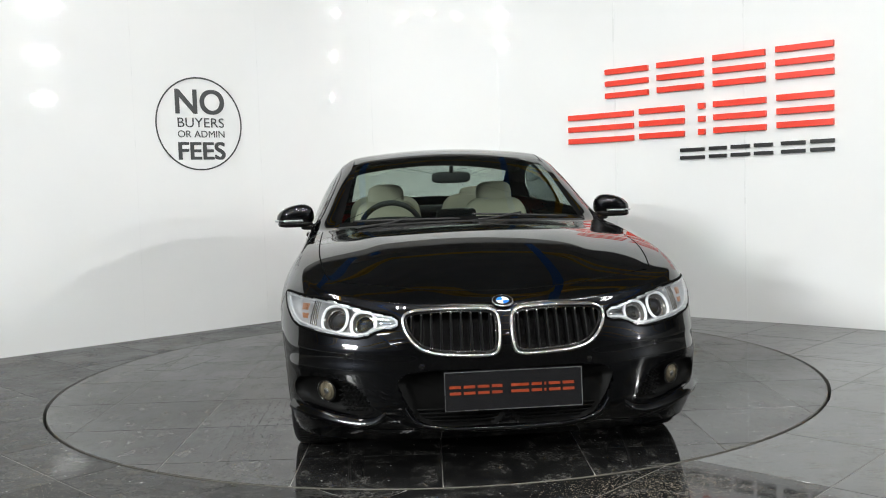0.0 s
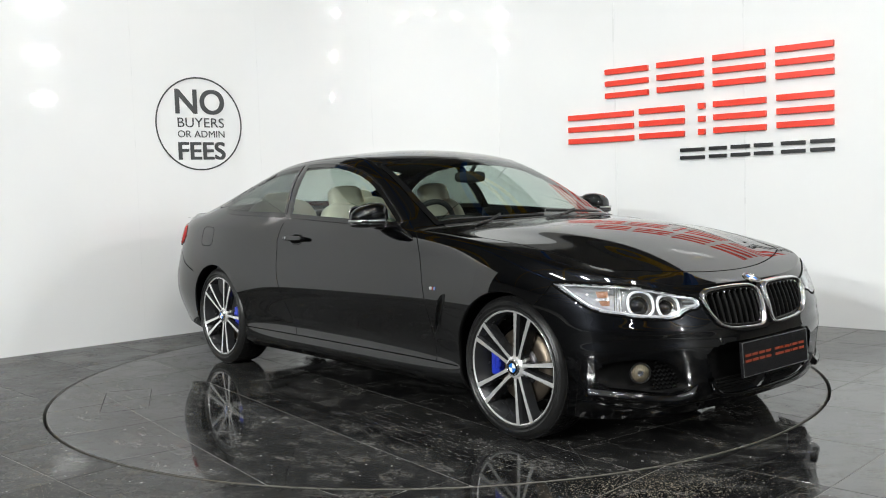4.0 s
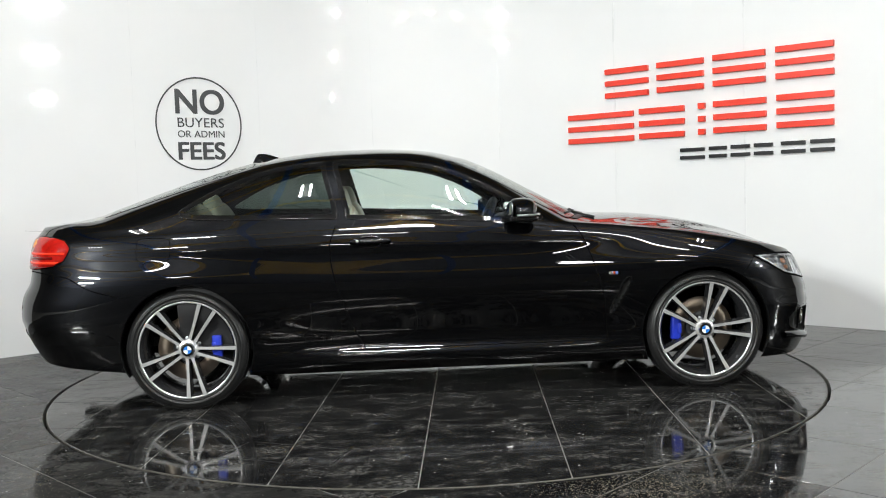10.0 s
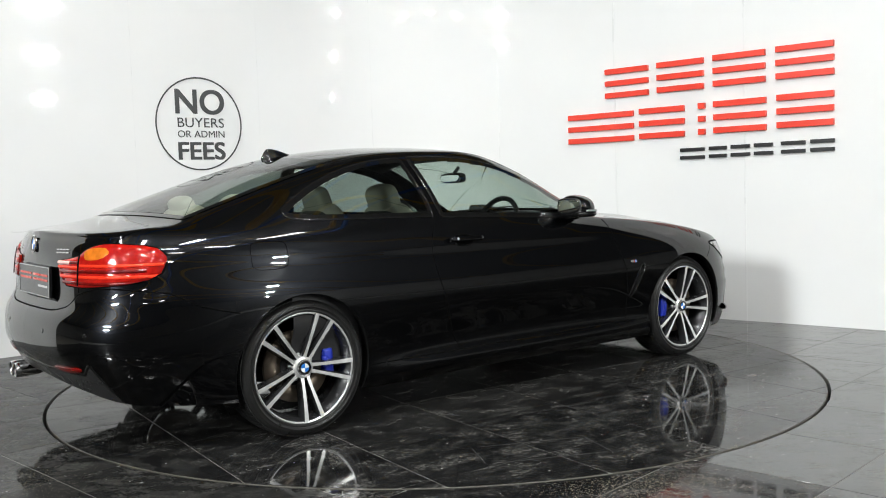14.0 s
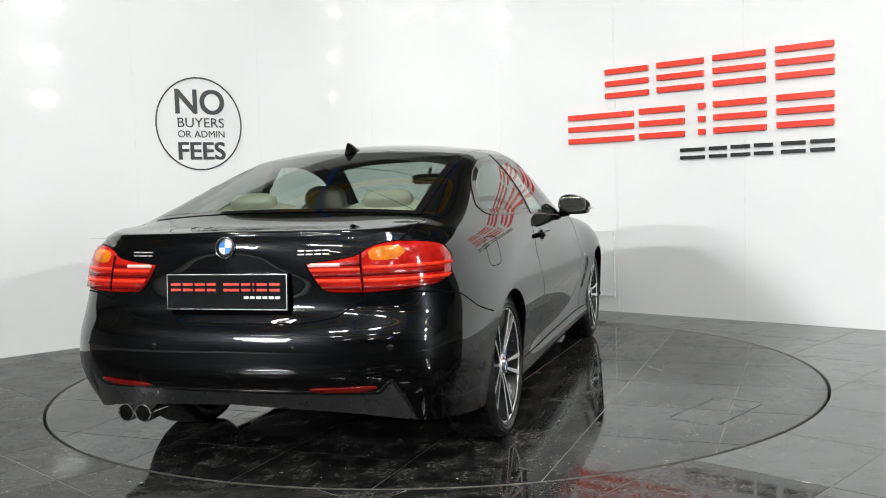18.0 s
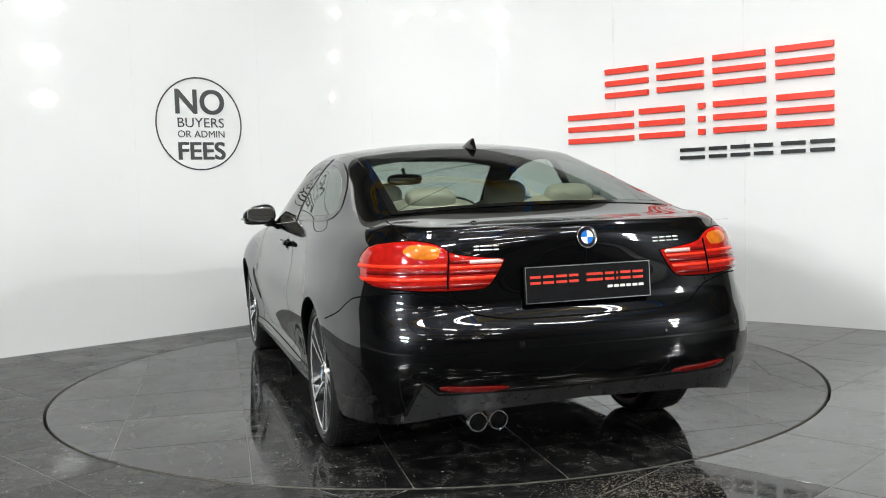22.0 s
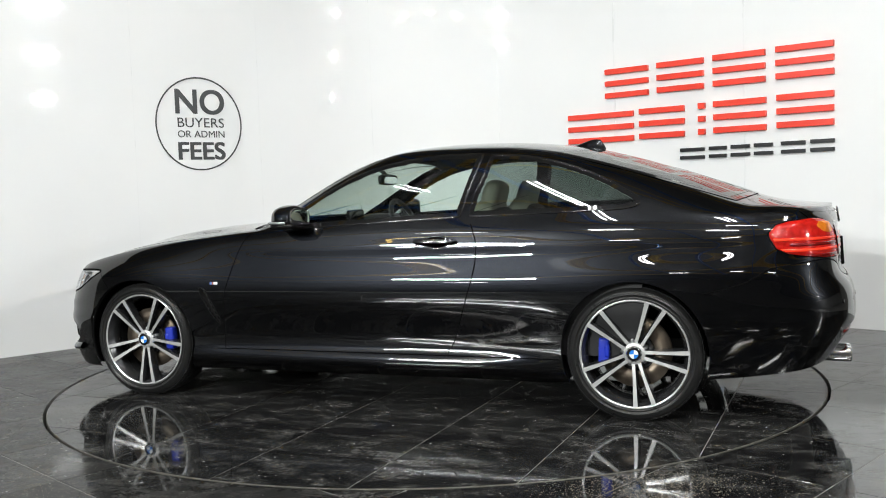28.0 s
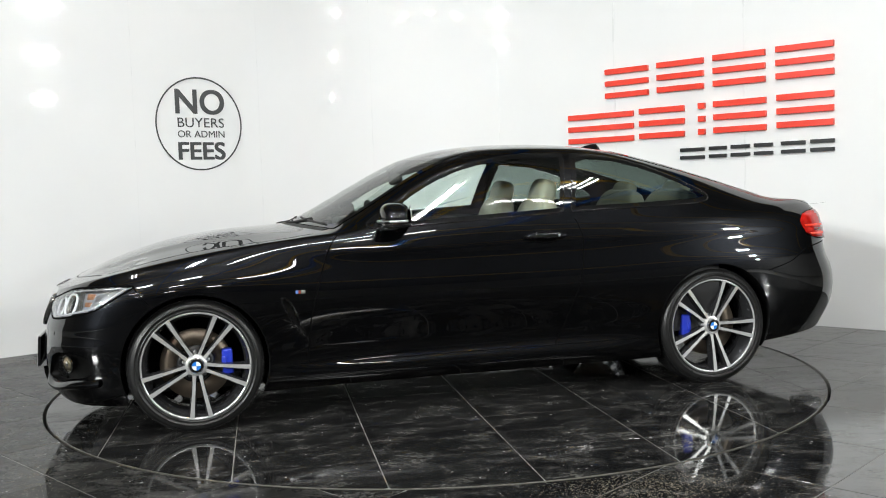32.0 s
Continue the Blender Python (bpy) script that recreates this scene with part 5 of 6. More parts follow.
def build_wheel(hx, side, first, yface):
    """Tyre, rim and five pairs of spokes; the outer face looks along -y before it is turned."""
    m = pose(hx, side * yface, 0.325, 0, 0, 0) if side < 0 else pose(hx, side * yface, 0.325, 0, 0, 180)
    vs, fs = lathe([(0.2545, 0.215), (0.2545, 0.02), (0.2585, 0.012), (0.263, 0.006), (0.263, 0.0), (0.2565, -0.002), (0.249, 0.004), (0.247, 0.018), (0.241, 0.022), (0.239, 0.05), (0.233, 0.055), (0.231, 0.09), (0.226, 0.12), (0.230, 0.2), (0.2545, 0.215)], 72)
    wheel = data_part("wheel", vs, fs, "pocket", car, "two-tone alloy wheel with five pairs of spokes and a low-profile tyre")
    wheel.matrix_basis = m
    vs, fs = lathe([(0.2605, 0.012), (0.2645, -0.006), (0.2685, -0.0115), (0.2725, -0.0120), (0.2745, -0.0085), (0.278, -0.0085), (0.285, -0.013), (0.2865, -0.0145), (0.289, -0.0145), (0.2905, -0.0125), (0.300, -0.010), (0.306, -0.007), (0.3075, -0.0045), (0.312, -0.002), (0.319, 0.008), (0.323, 0.022), (0.325, 0.05), (0.3255, 0.1), (0.325, 0.16), (0.323, 0.19), (0.312, 0.212), (0.285, 0.222), (0.2605, 0.21)], 96)
    data_part("tyre", vs, fs, "tyre", wheel, "black low-profile tyre")
    # tread blocks
    bv, bf = [], []
    for k in range(84):
        a = 2 * math.pi * k / 84
        for y0, y1, lean in ((0.012, 0.048, 0.25), (0.054, 0.098, 0.0), (0.104, 0.148, 0.0), (0.154, 0.192, -0.25)):
            b = len(bv)
            for r in (0.321, 0.3285):
                for yy in (y0, y1):
                    for da in (-0.028, 0.028):
                        t = a + da + lean * (yy - 0.1)
                        rr = r - (0.004 if (yy < 0.02 or yy > 0.185) else 0)
                        bv.append((rr * math.cos(t), yy, rr * math.sin(t)))
            bf += [(b + 4, b + 5, b + 7, b + 6), (b, b + 4, b + 6, b + 2), (b + 1, b + 3, b + 7, b + 5), (b, b + 1, b + 5, b + 4), (b + 2, b + 6, b + 7, b + 3)]
    tagged(data_part("tread", bv, bf, "tyre", wheel, smooth=False), kind="stuff")
    vs, fs = lathe([(0.2635, 0.002), (0.2625, -0.0035), (0.2575, -0.005), (0.2530, 0.000)], 96)
    data_part("rim_lip", vs, fs, "machined", wheel, "machined rim edge")
    # spokes: each a tapered bar with a machined face and a broad painted flank towards its twin
    for p in range(5):
        for sgn in (-1, 1):
            a0 = radians(first + 72 * p)
            bm = bmesh.new()
            rows = []
            for t in np.linspace(0, 1, 11):
                r = 0.038 + (0.2535 - 0.038) * t
                offc = sgn * (0.0130 + 0.0310 * t**1.15)
                wide = 0.0082 + 0.0108 * t + 0.009 * (1 - t) ** 5
                yy = -0.007 + 0.024 * (1 - t) ** 1.6 + 0.010 * t * (1 - t)
                prof = ((-1.05, 0.052), (-0.92, 0.016), (-0.64, 0.004), (-0.54, 0.0), (0.62, 0.0), (0.74, 0.005), (1.02, 0.052))
                rows.append([(r, yy + dy, offc + sgn * wide * dz) for dz, dy in prof])
            ca, sa = math.cos(a0), math.sin(a0)
            vsr = [[bm.verts.new((ca * x - sa * z, y, sa * x + ca * z)) for x, y, z in row] for row in rows]
            for i in range(10):
                for k in range(6):
                    f = bm.faces.new((vsr[i][k], vsr[i][k + 1], vsr[i + 1][k + 1], vsr[i + 1][k]))
                    f.material_index = 0 if k == 3 else 1
                    f.smooth = False
            bm.faces.new([vsr[-1][k] for k in range(7)])
            bmesh.ops.recalc_face_normals(bm, faces=bm.faces)
            part("spoke", bm, ["machined", "pocket"], wheel)
    # hub
    vs, fs = lathe([(0.058, 0.06), (0.056, 0.030), (0.052, 0.0165), (0.049, 0.0145), (0.040, 0.0135), (0.037, 0.012)], 40)
    data_part("hub", vs, fs, "machined", wheel)
    vs, fs = lathe([(0.0372, 0.012), (0.0380, 0.0085), (0.0425, 0.0090), (0.0445, 0.0125), (0.045, 0.02)], 48)
    data_part("hub_collar", vs, fs, "machined", wheel, "machined hub collar")
    vs, fs = lathe([(0.0375, 0.014), (0.0370, 0.004), (0.034, 0.002)], 40)
    data_part("cap_ring", vs, fs, "chrome", wheel)
    roundel(wheel, 0.034, Matrix.Translation((0, 0.003, 0)) @ Matrix.Rotation(radians(90), 4, "X"), "hub_badge")
    for p in range(5):
        a = radians(first + 36 + 72 * p)
        vs, fs = lathe([(0.0001, 0.018), (0.008, 0.018), (0.0095, 0.021), (0.0095, 0.04)], 10)
        ob = data_part("wheel_bolt", vs, fs, "satin", wheel)
        ob.location = (0.060 * math.cos(a), 0.02, 0.060 * math.sin(a))
    vs, fs = lathe([(0.0001, 0.085), (0.085, 0.085), (0.09, 0.075), (0.172, 0.075), (0.172, 0.10), (0.085, 0.10)], 64)
    data_part("brake_disc", vs, fs, "disc", wheel, "worn steel brake disc")
    data_part("disc_hat", *lathe([(0.0001, 0.060), (0.078, 0.062), (0.090, 0.068), (0.094, 0.078)], 48), "pocket", wheel)
    bm = bmesh.new()
    a = radians(180) if side * 1 < 0 else radians(0)
    # callipers sit behind the axle in front, ahead of it at the rear
    back = (hx > 0)
    ang = 180 if (back == (side < 0)) else 0
    box(bm, (0.150, 0.060, 0.0), (0.052, 0.05, 0.125), bevel=0.012)
    box(bm, (0.134, 0.054, 0.0), (0.026, 0.045, 0.06), bevel=0.012)
    ob = part("brake_caliper", bm, "caliper", wheel, "blue painted brake caliper", True)
    ob.matrix_basis = pose(0, 0, 0, 0, -(ang + (-2 if ang == 180 else 2)), 0)
    return wheel


def roundel(parent, r, m, name="roundel"):
    """A plain round badge: dark ring, blue and white quarters."""
    vs, fs = lathe([(r, -0.002), (r, 0.002), (r * 0.94, 0.003), (r * 0.62, 0.003)], 40, "z")
    ob = data_part(name, vs, fs, "badge_black", parent, "round badge with blue and white quarters")
    ob.matrix_basis = m
    q, depth = parent, 0
    while q.parent is not None:
        depth, q = depth + 1, q.parent
    host = ob if depth < 2 else parent
    mm = Matrix.Identity(4) if depth < 2 else m
    for k in range(4):
        bm = bmesh.new()
        pts = [bm.verts.new((0, 0, 0.0032))] + [bm.verts.new((r * 0.62 * math.cos(a), r * 0.62 * math.sin(a), 0.0032)) for a in np.linspace(k * math.pi / 2, (k + 1) * math.pi / 2, 9)]
        bm.faces.new(pts)
        o2 = part("badge_quarter", bm, "badge_white" if k % 2 == 0 else "badge_blue", host)
        o2.matrix_basis = mm
    vs, fs = lathe([(r * 1.02, -0.002), (r * 1.02, 0.003), (r * 0.96, 0.0042), (r * 0.94, 0.003)], 40, "z")
    o3 = data_part("badge_rim", vs, fs, "chrome", host)
    o3.matrix_basis = mm
    return ob


for hx, side, first, yf in ((1.405, -1, 72, 0.858), (-1.405, -1, 63, 0.868), (1.405, 1, 57, 0.858), (-1.405, 1, 65, 0.868)):
    build_wheel(hx, side, first, yf)


def build_wells():
    for hx, hz in HUBS:
        for sgn in (1, -1):
            def rim(r, inset):
                out = []
                for a in np.linspace(radians(-24), radians(204), 72):
                    x, z = hx + r * math.cos(a), hz + r * math.sin(a)
                    y = float(wall_at(s_at_x(x), max(z, 0.16))[1])
                    out.append((x, sgn * (y - inset if inset < 0.1 else 0.58), z))
                return out
            rows = [rim(ARCH_R, 0.0), rim(ARCH_R - 0.004, 0.004), rim(ARCH_R - 0.004, 0.022), rim(ARCH_R + 0.01, 0.03), rim(ARCH_R + 0.01, 0.5)]
            vs = [p for r in rows for p in r]
            n = 72
            fs = [(r * n + i, r * n + i + 1, (r + 1) * n + i + 1, (r + 1) * n + i) for r in range(4) for i in range(n - 1)]
            data_part("wheel_arch", vs, fs, "grille", car)
            vs, fs = prism([(hx + 0.37 * math.cos(a), hz + 0.37 * math.sin(a)) for a in np.linspace(0, 2 * math.pi, 40, endpoint=False)], sgn * 0.575, sgn * 0.58)
            vs = [(x, z, y) for x, y, z in vs]
            vs = [(x, sgn * 0.578 + (y - sgn * 0.578), max(0.27, z)) for x, z, y in [(a, b, c) for a, c, b in vs]]
            data_part("well_panel", vs, fs, "grille", car, smooth=False)
    # floor pan
    sv = np.linspace(0, LEN, 120)
    e = wall_at(sv, low_z(sv) + 0.012, -0.10)
    e[:, 0] = np.clip(e[:, 0], -1.10, 1.95)
    poly = [(a, b) for a, b in e[:, :2]] + [(a, -b) for a, b in e[-2:0:-1, :2]]
    segs = [p for p in poly]
    vs, fs = prism(segs, 0.155, 0.23)
    me_keep = [v for v in vs]
    data_part("floor_pan", [(x, y if not (abs(abs(x) - 1.405) < 0.37) else max(-0.57, min(0.57, y)), z) for x, y, z in me_keep], fs, "plastic", car, smooth=False)

    data_part("boot_pan", *prism([(-1.05, -0.56), (-1.05, 0.56), (-2.0, 0.62), (-2.22, 0.45), (-2.22, -0.45), (-2.0, -0.62)], 0.31, 0.36), "plastic", car, smooth=False)


build_wells()



# ---- fittings on the skin ----
def flank(s, z, off=0.0):
    return wall_at(s, z, off)


def frame_on(fn, a, b, off=0.0):
    """A pose on a surface: z outwards, y up."""
    e = 0.004
    p = np.asarray(fn(np.array([a, a + e, a]), np.array([b, b, b + e]), 0.0))
    n = np.cross(p[1] - p[0], p[2] - p[0])
    n /= np.linalg.norm(n)
    if np.dot(n, p[0] - np.array((0.3 * p[0][0], 0, 0.5))) < 0:
        n = -n
    up = np.array((0, 0, 1.0)) - n * n[2]
    if np.linalg.norm(up) < 0.2:
        up = np.array((-1.0, 0, 0)) - n * -n[0]
    up /= np.linalg.norm(up)
    r = np.cross(up, n)
    q = p[0] + n * off
    return Matrix(((r[0], up[0], n[0], q[0]), (r[1], up[1], n[1], q[1]), (r[2], up[2], n[2], q[2]), (0, 0, 0, 1)))


def placed(shape, m, mir=False):
    vs, fs = shape
    vs = np.array([tuple(m @ Vector(v)) for v in vs])
    return (vs * (1, -1, 1) if mir else vs), fs


def blob(c, h, e=0.45, nu=28, nv=16, m=None):
    """A softly squared solid about c with half sizes h."""
    f = lambda w: math.copysign(abs(w) ** e, w)
    vs, fs = [], []
    for j in range(nv + 1):
        b = -math.pi / 2 + math.pi * j / nv
        for i in range(nu):
            a = 2 * math.pi * i / nu
            vs.append(Vector((h[0] * f(math.cos(b)) * f(math.cos(a)), h[1] * f(math.cos(b)) * f(math.sin(a)), h[2] * f(math.sin(b)))))
    for j in range(nv):
        for i in range(nu):
            k = (i + 1) % nu
            fs.append((j * nu + i, j * nu + k, (j + 1) * nu + k, (j + 1) * nu + i))
    m = Matrix.Translation(c) @ (m if m is not None else Matrix.Identity(4))
    return [tuple(m @ v) for v in vs], fs


def torus(r0, r1, n=48, k=10, axis="z"):
    return lathe([(r0 + r1 * math.cos(q), r1 * math.sin(q)) for q in np.linspace(0, 2 * math.pi, k + 1)], n, axis)


def band(poly, z0, z1, off, lo=-1e9, hi=1e9, inset=0.012, cols=22):
    """A strip across a lamp's outline between two heights."""
    p = np.asarray(poly)
    rows = []
    for z in np.linspace(z0, z1, 3):
        ss = np.linspace(p[:, 0].min(), p[:, 0].max(), 500)
        m = inside(ss, np.full(500, z), p)
        if not m.any():
            return None
        a, b = max(lo, ss[m].min() + inset), min(hi, ss[m].max() - inset)
        if b - a < 0.01:
            return None
        rows.append([(s, z) for s in np.linspace(a, b, cols)])
    q = np.array(rows).reshape(-1, 2)
    vs = np.vstack([wall_at(q[:, 0], q[:, 1], off), wall_at(q[:, 0], q[:, 1], off - 0.006)])
    fs = []
    n = 3 * cols
    for r in range(2):
        for i in range(cols - 1):
            fs.append((r * cols + i, r * cols + i + 1, (r + 1) * cols + i + 1, (r + 1) * cols + i))
    for i in range(cols - 1):
        fs.append((i, n + i, n + i + 1, i + 1))
        fs.append((2 * cols + i, 2 * cols + i + 1, n + 2 * cols + i + 1, n + 2 * cols + i))
    return vs, fs


def mirrored(shape):
    return np.asarray(shape[0]) * (1, -1, 1), [tuple(reversed(f)) for f in shape[1]]


def pair(name, shape, mat, parents, label="", smooth=True):
    """One shape under the left parent and its mirror under the right one."""
    if not isinstance(parents, (list, tuple)):
        parents = (parents, parents)
    return [data_part(name, *(shape if k == 0 else mirrored(shape)), mat, parents[k], label, smooth) for k in (0, 1)]


def soft_ring(r, thick, n=64, k=10, e=2.4):
    """A bar bent to a rounded square of half width r, lying in the plane z = 0."""
    pts = []
    for i in range(n):
        q = 2 * math.pi * i / n + math.pi / 6
        c, w = math.cos(q), math.sin(q)
        f = r / (abs(c) ** e + abs(w) ** e) ** (1 / e)
        pts.append((f * c, f * w * (0.94 if w < 0 else 1.0), 0.0))
    return tube(pts, thick, k, True)


def build_headlamps():
    lamps = pair("headlamp", patch(flank, HEADLAMP, ((0.2, -0.066), (0.55, -0.064), (0.84, -0.055), (0.95, -0.026), (1.0, 0.001))), "bowl", car, "clear headlamp with twin bright rings")
    pair("headlamp_lens", patch(flank, HEADLAMP, ((0.3, 0.003), (0.6, 0.003), (0.85, 0.003), (1.0, 0.001))), "lens", lamps)
    pair("lamp_edge", bead(flank, HEADLAMP, 0.009, 0.003, True), "seam", lamps)
    inner = shrink(HEADLAMP, 0.013)
    pair("reflector_trim", bead(flank, inner, 0.010, 0.004, True, off=-0.012), "bowl", lamps, "bright chrome lamp surround")
    for y, z, r in ((0.694, 0.644, 0.056), (0.571, 0.627, 0.051)):
        m = frame_on(flank, float(s_front(y)), z, -0.026)
        pair("light_ring", placed(soft_ring(r, 0.0062), m), "drl", lamps, "white light ring")
        pair("projector_bezel", placed(lathe([(r - 0.001, -0.001), (r - 0.010, -0.012), (r - 0.014, -0.026)], 40, "z"), m), "darkbowl", lamps)
        pair("bezel_ring", placed(torus(r - 0.014, 0.0022, 40, 8), m @ Matrix.Translation((0, 0, -0.018))), "chrome", lamps)
        pair("projector_lens", placed(lathe([(0.0001, -0.006), (0.010, -0.0075), (0.022, -0.013), (r - 0.014, -0.026)], 32, "z"), m), "trim", lamps)
    # amber side reflectors, ribbed
    for s0, s1, z0, z1 in ((0.880, 0.940, 0.668, 0.694), (0.870, 0.922, 0.636, 0.656)):
        amber = dense([(s0, z0), (s0, z1), (s1, z1), (s1 - 0.012, z0)], 0.006, 0)
        pair("side_reflector", patch(flank, amber, ((0.4, -0.016), (1.0, -0.018))), "dull_amber", lamps, "dull amber side reflector")
    for k in range(4):
        sv = 0.812 + 0.012 * k
        q = np.array([(sv, z) for z in np.linspace(0.606, 0.704, 8)])
        pair("lamp_rib", bead(flank, q, 0.004, 0.003, off=-0.020), "darkbowl", lamps)
    # stepped silver blades towards the grille
    for z, w in ((0.640, 0.010), (0.622, 0.008), (0.608, 0.007)):
        b = band(HEADLAMP, z - w / 2, z + w / 2, -0.014, -1e9, float(s_front(0.505)), 0.012, 8)
        if b:
            pair("lamp_blade", b, "chrome", lamps)
    brow = [(float(s_front(y)), z) for y, z in ((0.44, 0.646), (0.52, 0.662), (0.60, 0.682), (0.68, 0.700), (0.74, 0.711))] + [(float(s_at_x(x)), z) for x, z in ((1.86, 0.716), (1.79, 0.720))]
    pair("brow_light", bead(flank, np.array(brow), 0.011, 0.005, off=-0.010), "satin", lamps)


def build_grilles():
    kid = pair("kidney_grille", patch(flank, KIDNEY, ((0.3, -0.050), (0.7, -0.048), (0.95, -0.040), (1.0, -0.004))), "grille", car, "black kidney grille with a chrome frame")
    pair("chrome_frame", bead(flank, KIDNEY, 0.016, 0.016, True, off=0.002), "chrome", kid, "chrome grille frame")
    pair("inner_frame", bead(flank, shrink(KIDNEY, 0.012), 0.010, 0.004, True, off=0.0), "trim", kid)
    s0, s1 = KIDNEY[:, 0].min(), KIDNEY[:, 0].max()
    for k in range(9):
        sv = s0 + (s1 - s0) * (k + 0.75) / 9.6
        zs = np.linspace(0.48, 0.70, 400)
        m = inside(np.full(400, sv), zs, shrink(KIDNEY, 0.008))
        if not m.any():
            continue
        zz = np.linspace(zs[m].min(), zs[m].max(), 9)
        wd = 0.0050
        rows = []
        for ds, off in ((-wd, -0.045), (-wd, -0.008), (-wd * 0.4, -0.002), (wd * 0.4, -0.002), (wd, -0.008), (wd, -0.045)):
            rows.append(wall_at(np.full(9, sv + ds), zz, off))
        vs = np.stack(rows, 1).reshape(-1, 3)
        fs = [(i * 6 + j, i * 6 + j + 1, (i + 1) * 6 + j + 1, (i + 1) * 6 + j) for i in range(8) for j in range(5)]
        pair("slat", (vs, fs), "grille", kid)
        tip = wall_at(np.array([sv]), np.array([zz[-1] - 0.012]), -0.001)[0]
        pair("slat_tip", blob(tip, (0.004, 0.0035, 0.006), 0.8, 10, 6), "chrome", kid)
    # lower intake with a fine mesh behind the plate
    it = INTAKE
    low = patch(flank, it, ((0.3, -0.07), (0.8, -0.065), (1.0, -0.010)))
    intake = pair("lower_intake", low, "grille", car, "black lower air intake")
    for z in (0.236, 0.252, 0.268, 0.284):
        b = band(it, z - 0.004, z + 0.004, -0.030, inset=0.004)
        if b:
            pair("intake_bar", b, "grille", intake)
    ducts = pair("fog_duct", patch(flank, DUCT, ((0.3, -0.050), (0.75, -0.046), (0.93, -0.028), (1.0, 0.001))), "grille", car, "black side duct with a round fog lamp")
    sa, sb = float(s_front(0.535)), float(s_front(0.655))
    for k in range(7):
        u = np.linspace(0, 1, 40)
        z = 0.282 + 0.0185 * k + 0.0035 * np.clip(np.sin(u * 38), -0.6, 0.6) / 0.6
        ss = sa + 0.008 * k * (k < 5) + (sb - sa) * u
        ok = inside(ss, z, shrink(DUCT, 0.012))
        if ok.sum() > 4:
            pair("duct_bar", bead(flank, np.stack([ss[ok], z[ok]], -1), 0.007, 0.008, off=-0.042), "grille", ducts)
    m = frame_on(flank, float(s_front(0.715)), 0.355, -0.018)
    pair("fog_lamp", placed(lathe([(0.0001, 0.004), (0.02, 0.003), (0.034, 0.0), (0.040, -0.004)], 36, "z"), m), "fog", ducts, "round clear fog lamp with a gold tint")
    pair("fog_bulb", placed(lathe([(0.0001, 0.007), (0.008, 0.006), (0.012, 0.0045)], 24, "z"), m), "chrome", ducts)
    for k in range(-4, 5):
        half = math.sqrt(0.034**2 - (0.0078 * k) ** 2)
        pair("fog_rib", placed(tube([(0.0078 * k, -half, 0.003), (0.0078 * k, half, 0.003)], 0.0016, 6), m), "fog", ducts)
    pair("fog_ring", placed(torus(0.042, 0.005, 36, 8), m), "trim", ducts)
    line = [(float(s_front(y)), z) for y, z in ((0.475, 0.262), (0.52, 0.238), (0.58, 0.228), (0.66, 0.236), (0.74, 0.252))] + [(float(s_at_x(1.85)), 0.272)]
    q = np.array(line)
    u = np.linspace(0, 1, 24)
    q = np.stack([pchip(np.linspace(0, 1, len(q)), q[:, 0], u), pchip(np.linspace(0, 1, len(q)), q[:, 1], u)], -1)
    rows = []
    for dz, off in ((0.034, -0.02), (0.024, 0.006), (0.006, 0.022), (-0.006, 0.024), (-0.014, 0.018), (-0.016, -0.03)):
        taper = np.sin(np.clip(u * 5, 0, 1) * math.pi / 2)
        rows.append(wall_at(q[:, 0], q[:, 1] + dz, off * taper if off > 0 else off))
    vs = np.stack(rows, 1).reshape(-1, 3)
    fs = [(i * 6 + j, i * 6 + j + 1, (i + 1) * 6 + j + 1, (i + 1) * 6 + j) for i in range(23) for j in range(5)]
    pair("bumper_blade", (vs, fs), "paint", car, "glossy black bumper blade")
    # lip along the lower edge of the intake and up its sides
    q = np.array([(0.0, 0.203), (float(s_front(0.18)), 0.205), (float(s_front(0.30)), 0.216), (float(s_front(0.375)), 0.25), (float(s_front(0.405)), 0.30)])
    u = np.linspace(0, 1, 44)
    k = np.linspace(0, 1, len(q))
    pair("front_lip", bead(flank, np.stack([pchip(k, q[:, 0], u), pchip(k, q[:, 1], u)], -1), 0.026, 0.013, off=0.002), "paint", car)


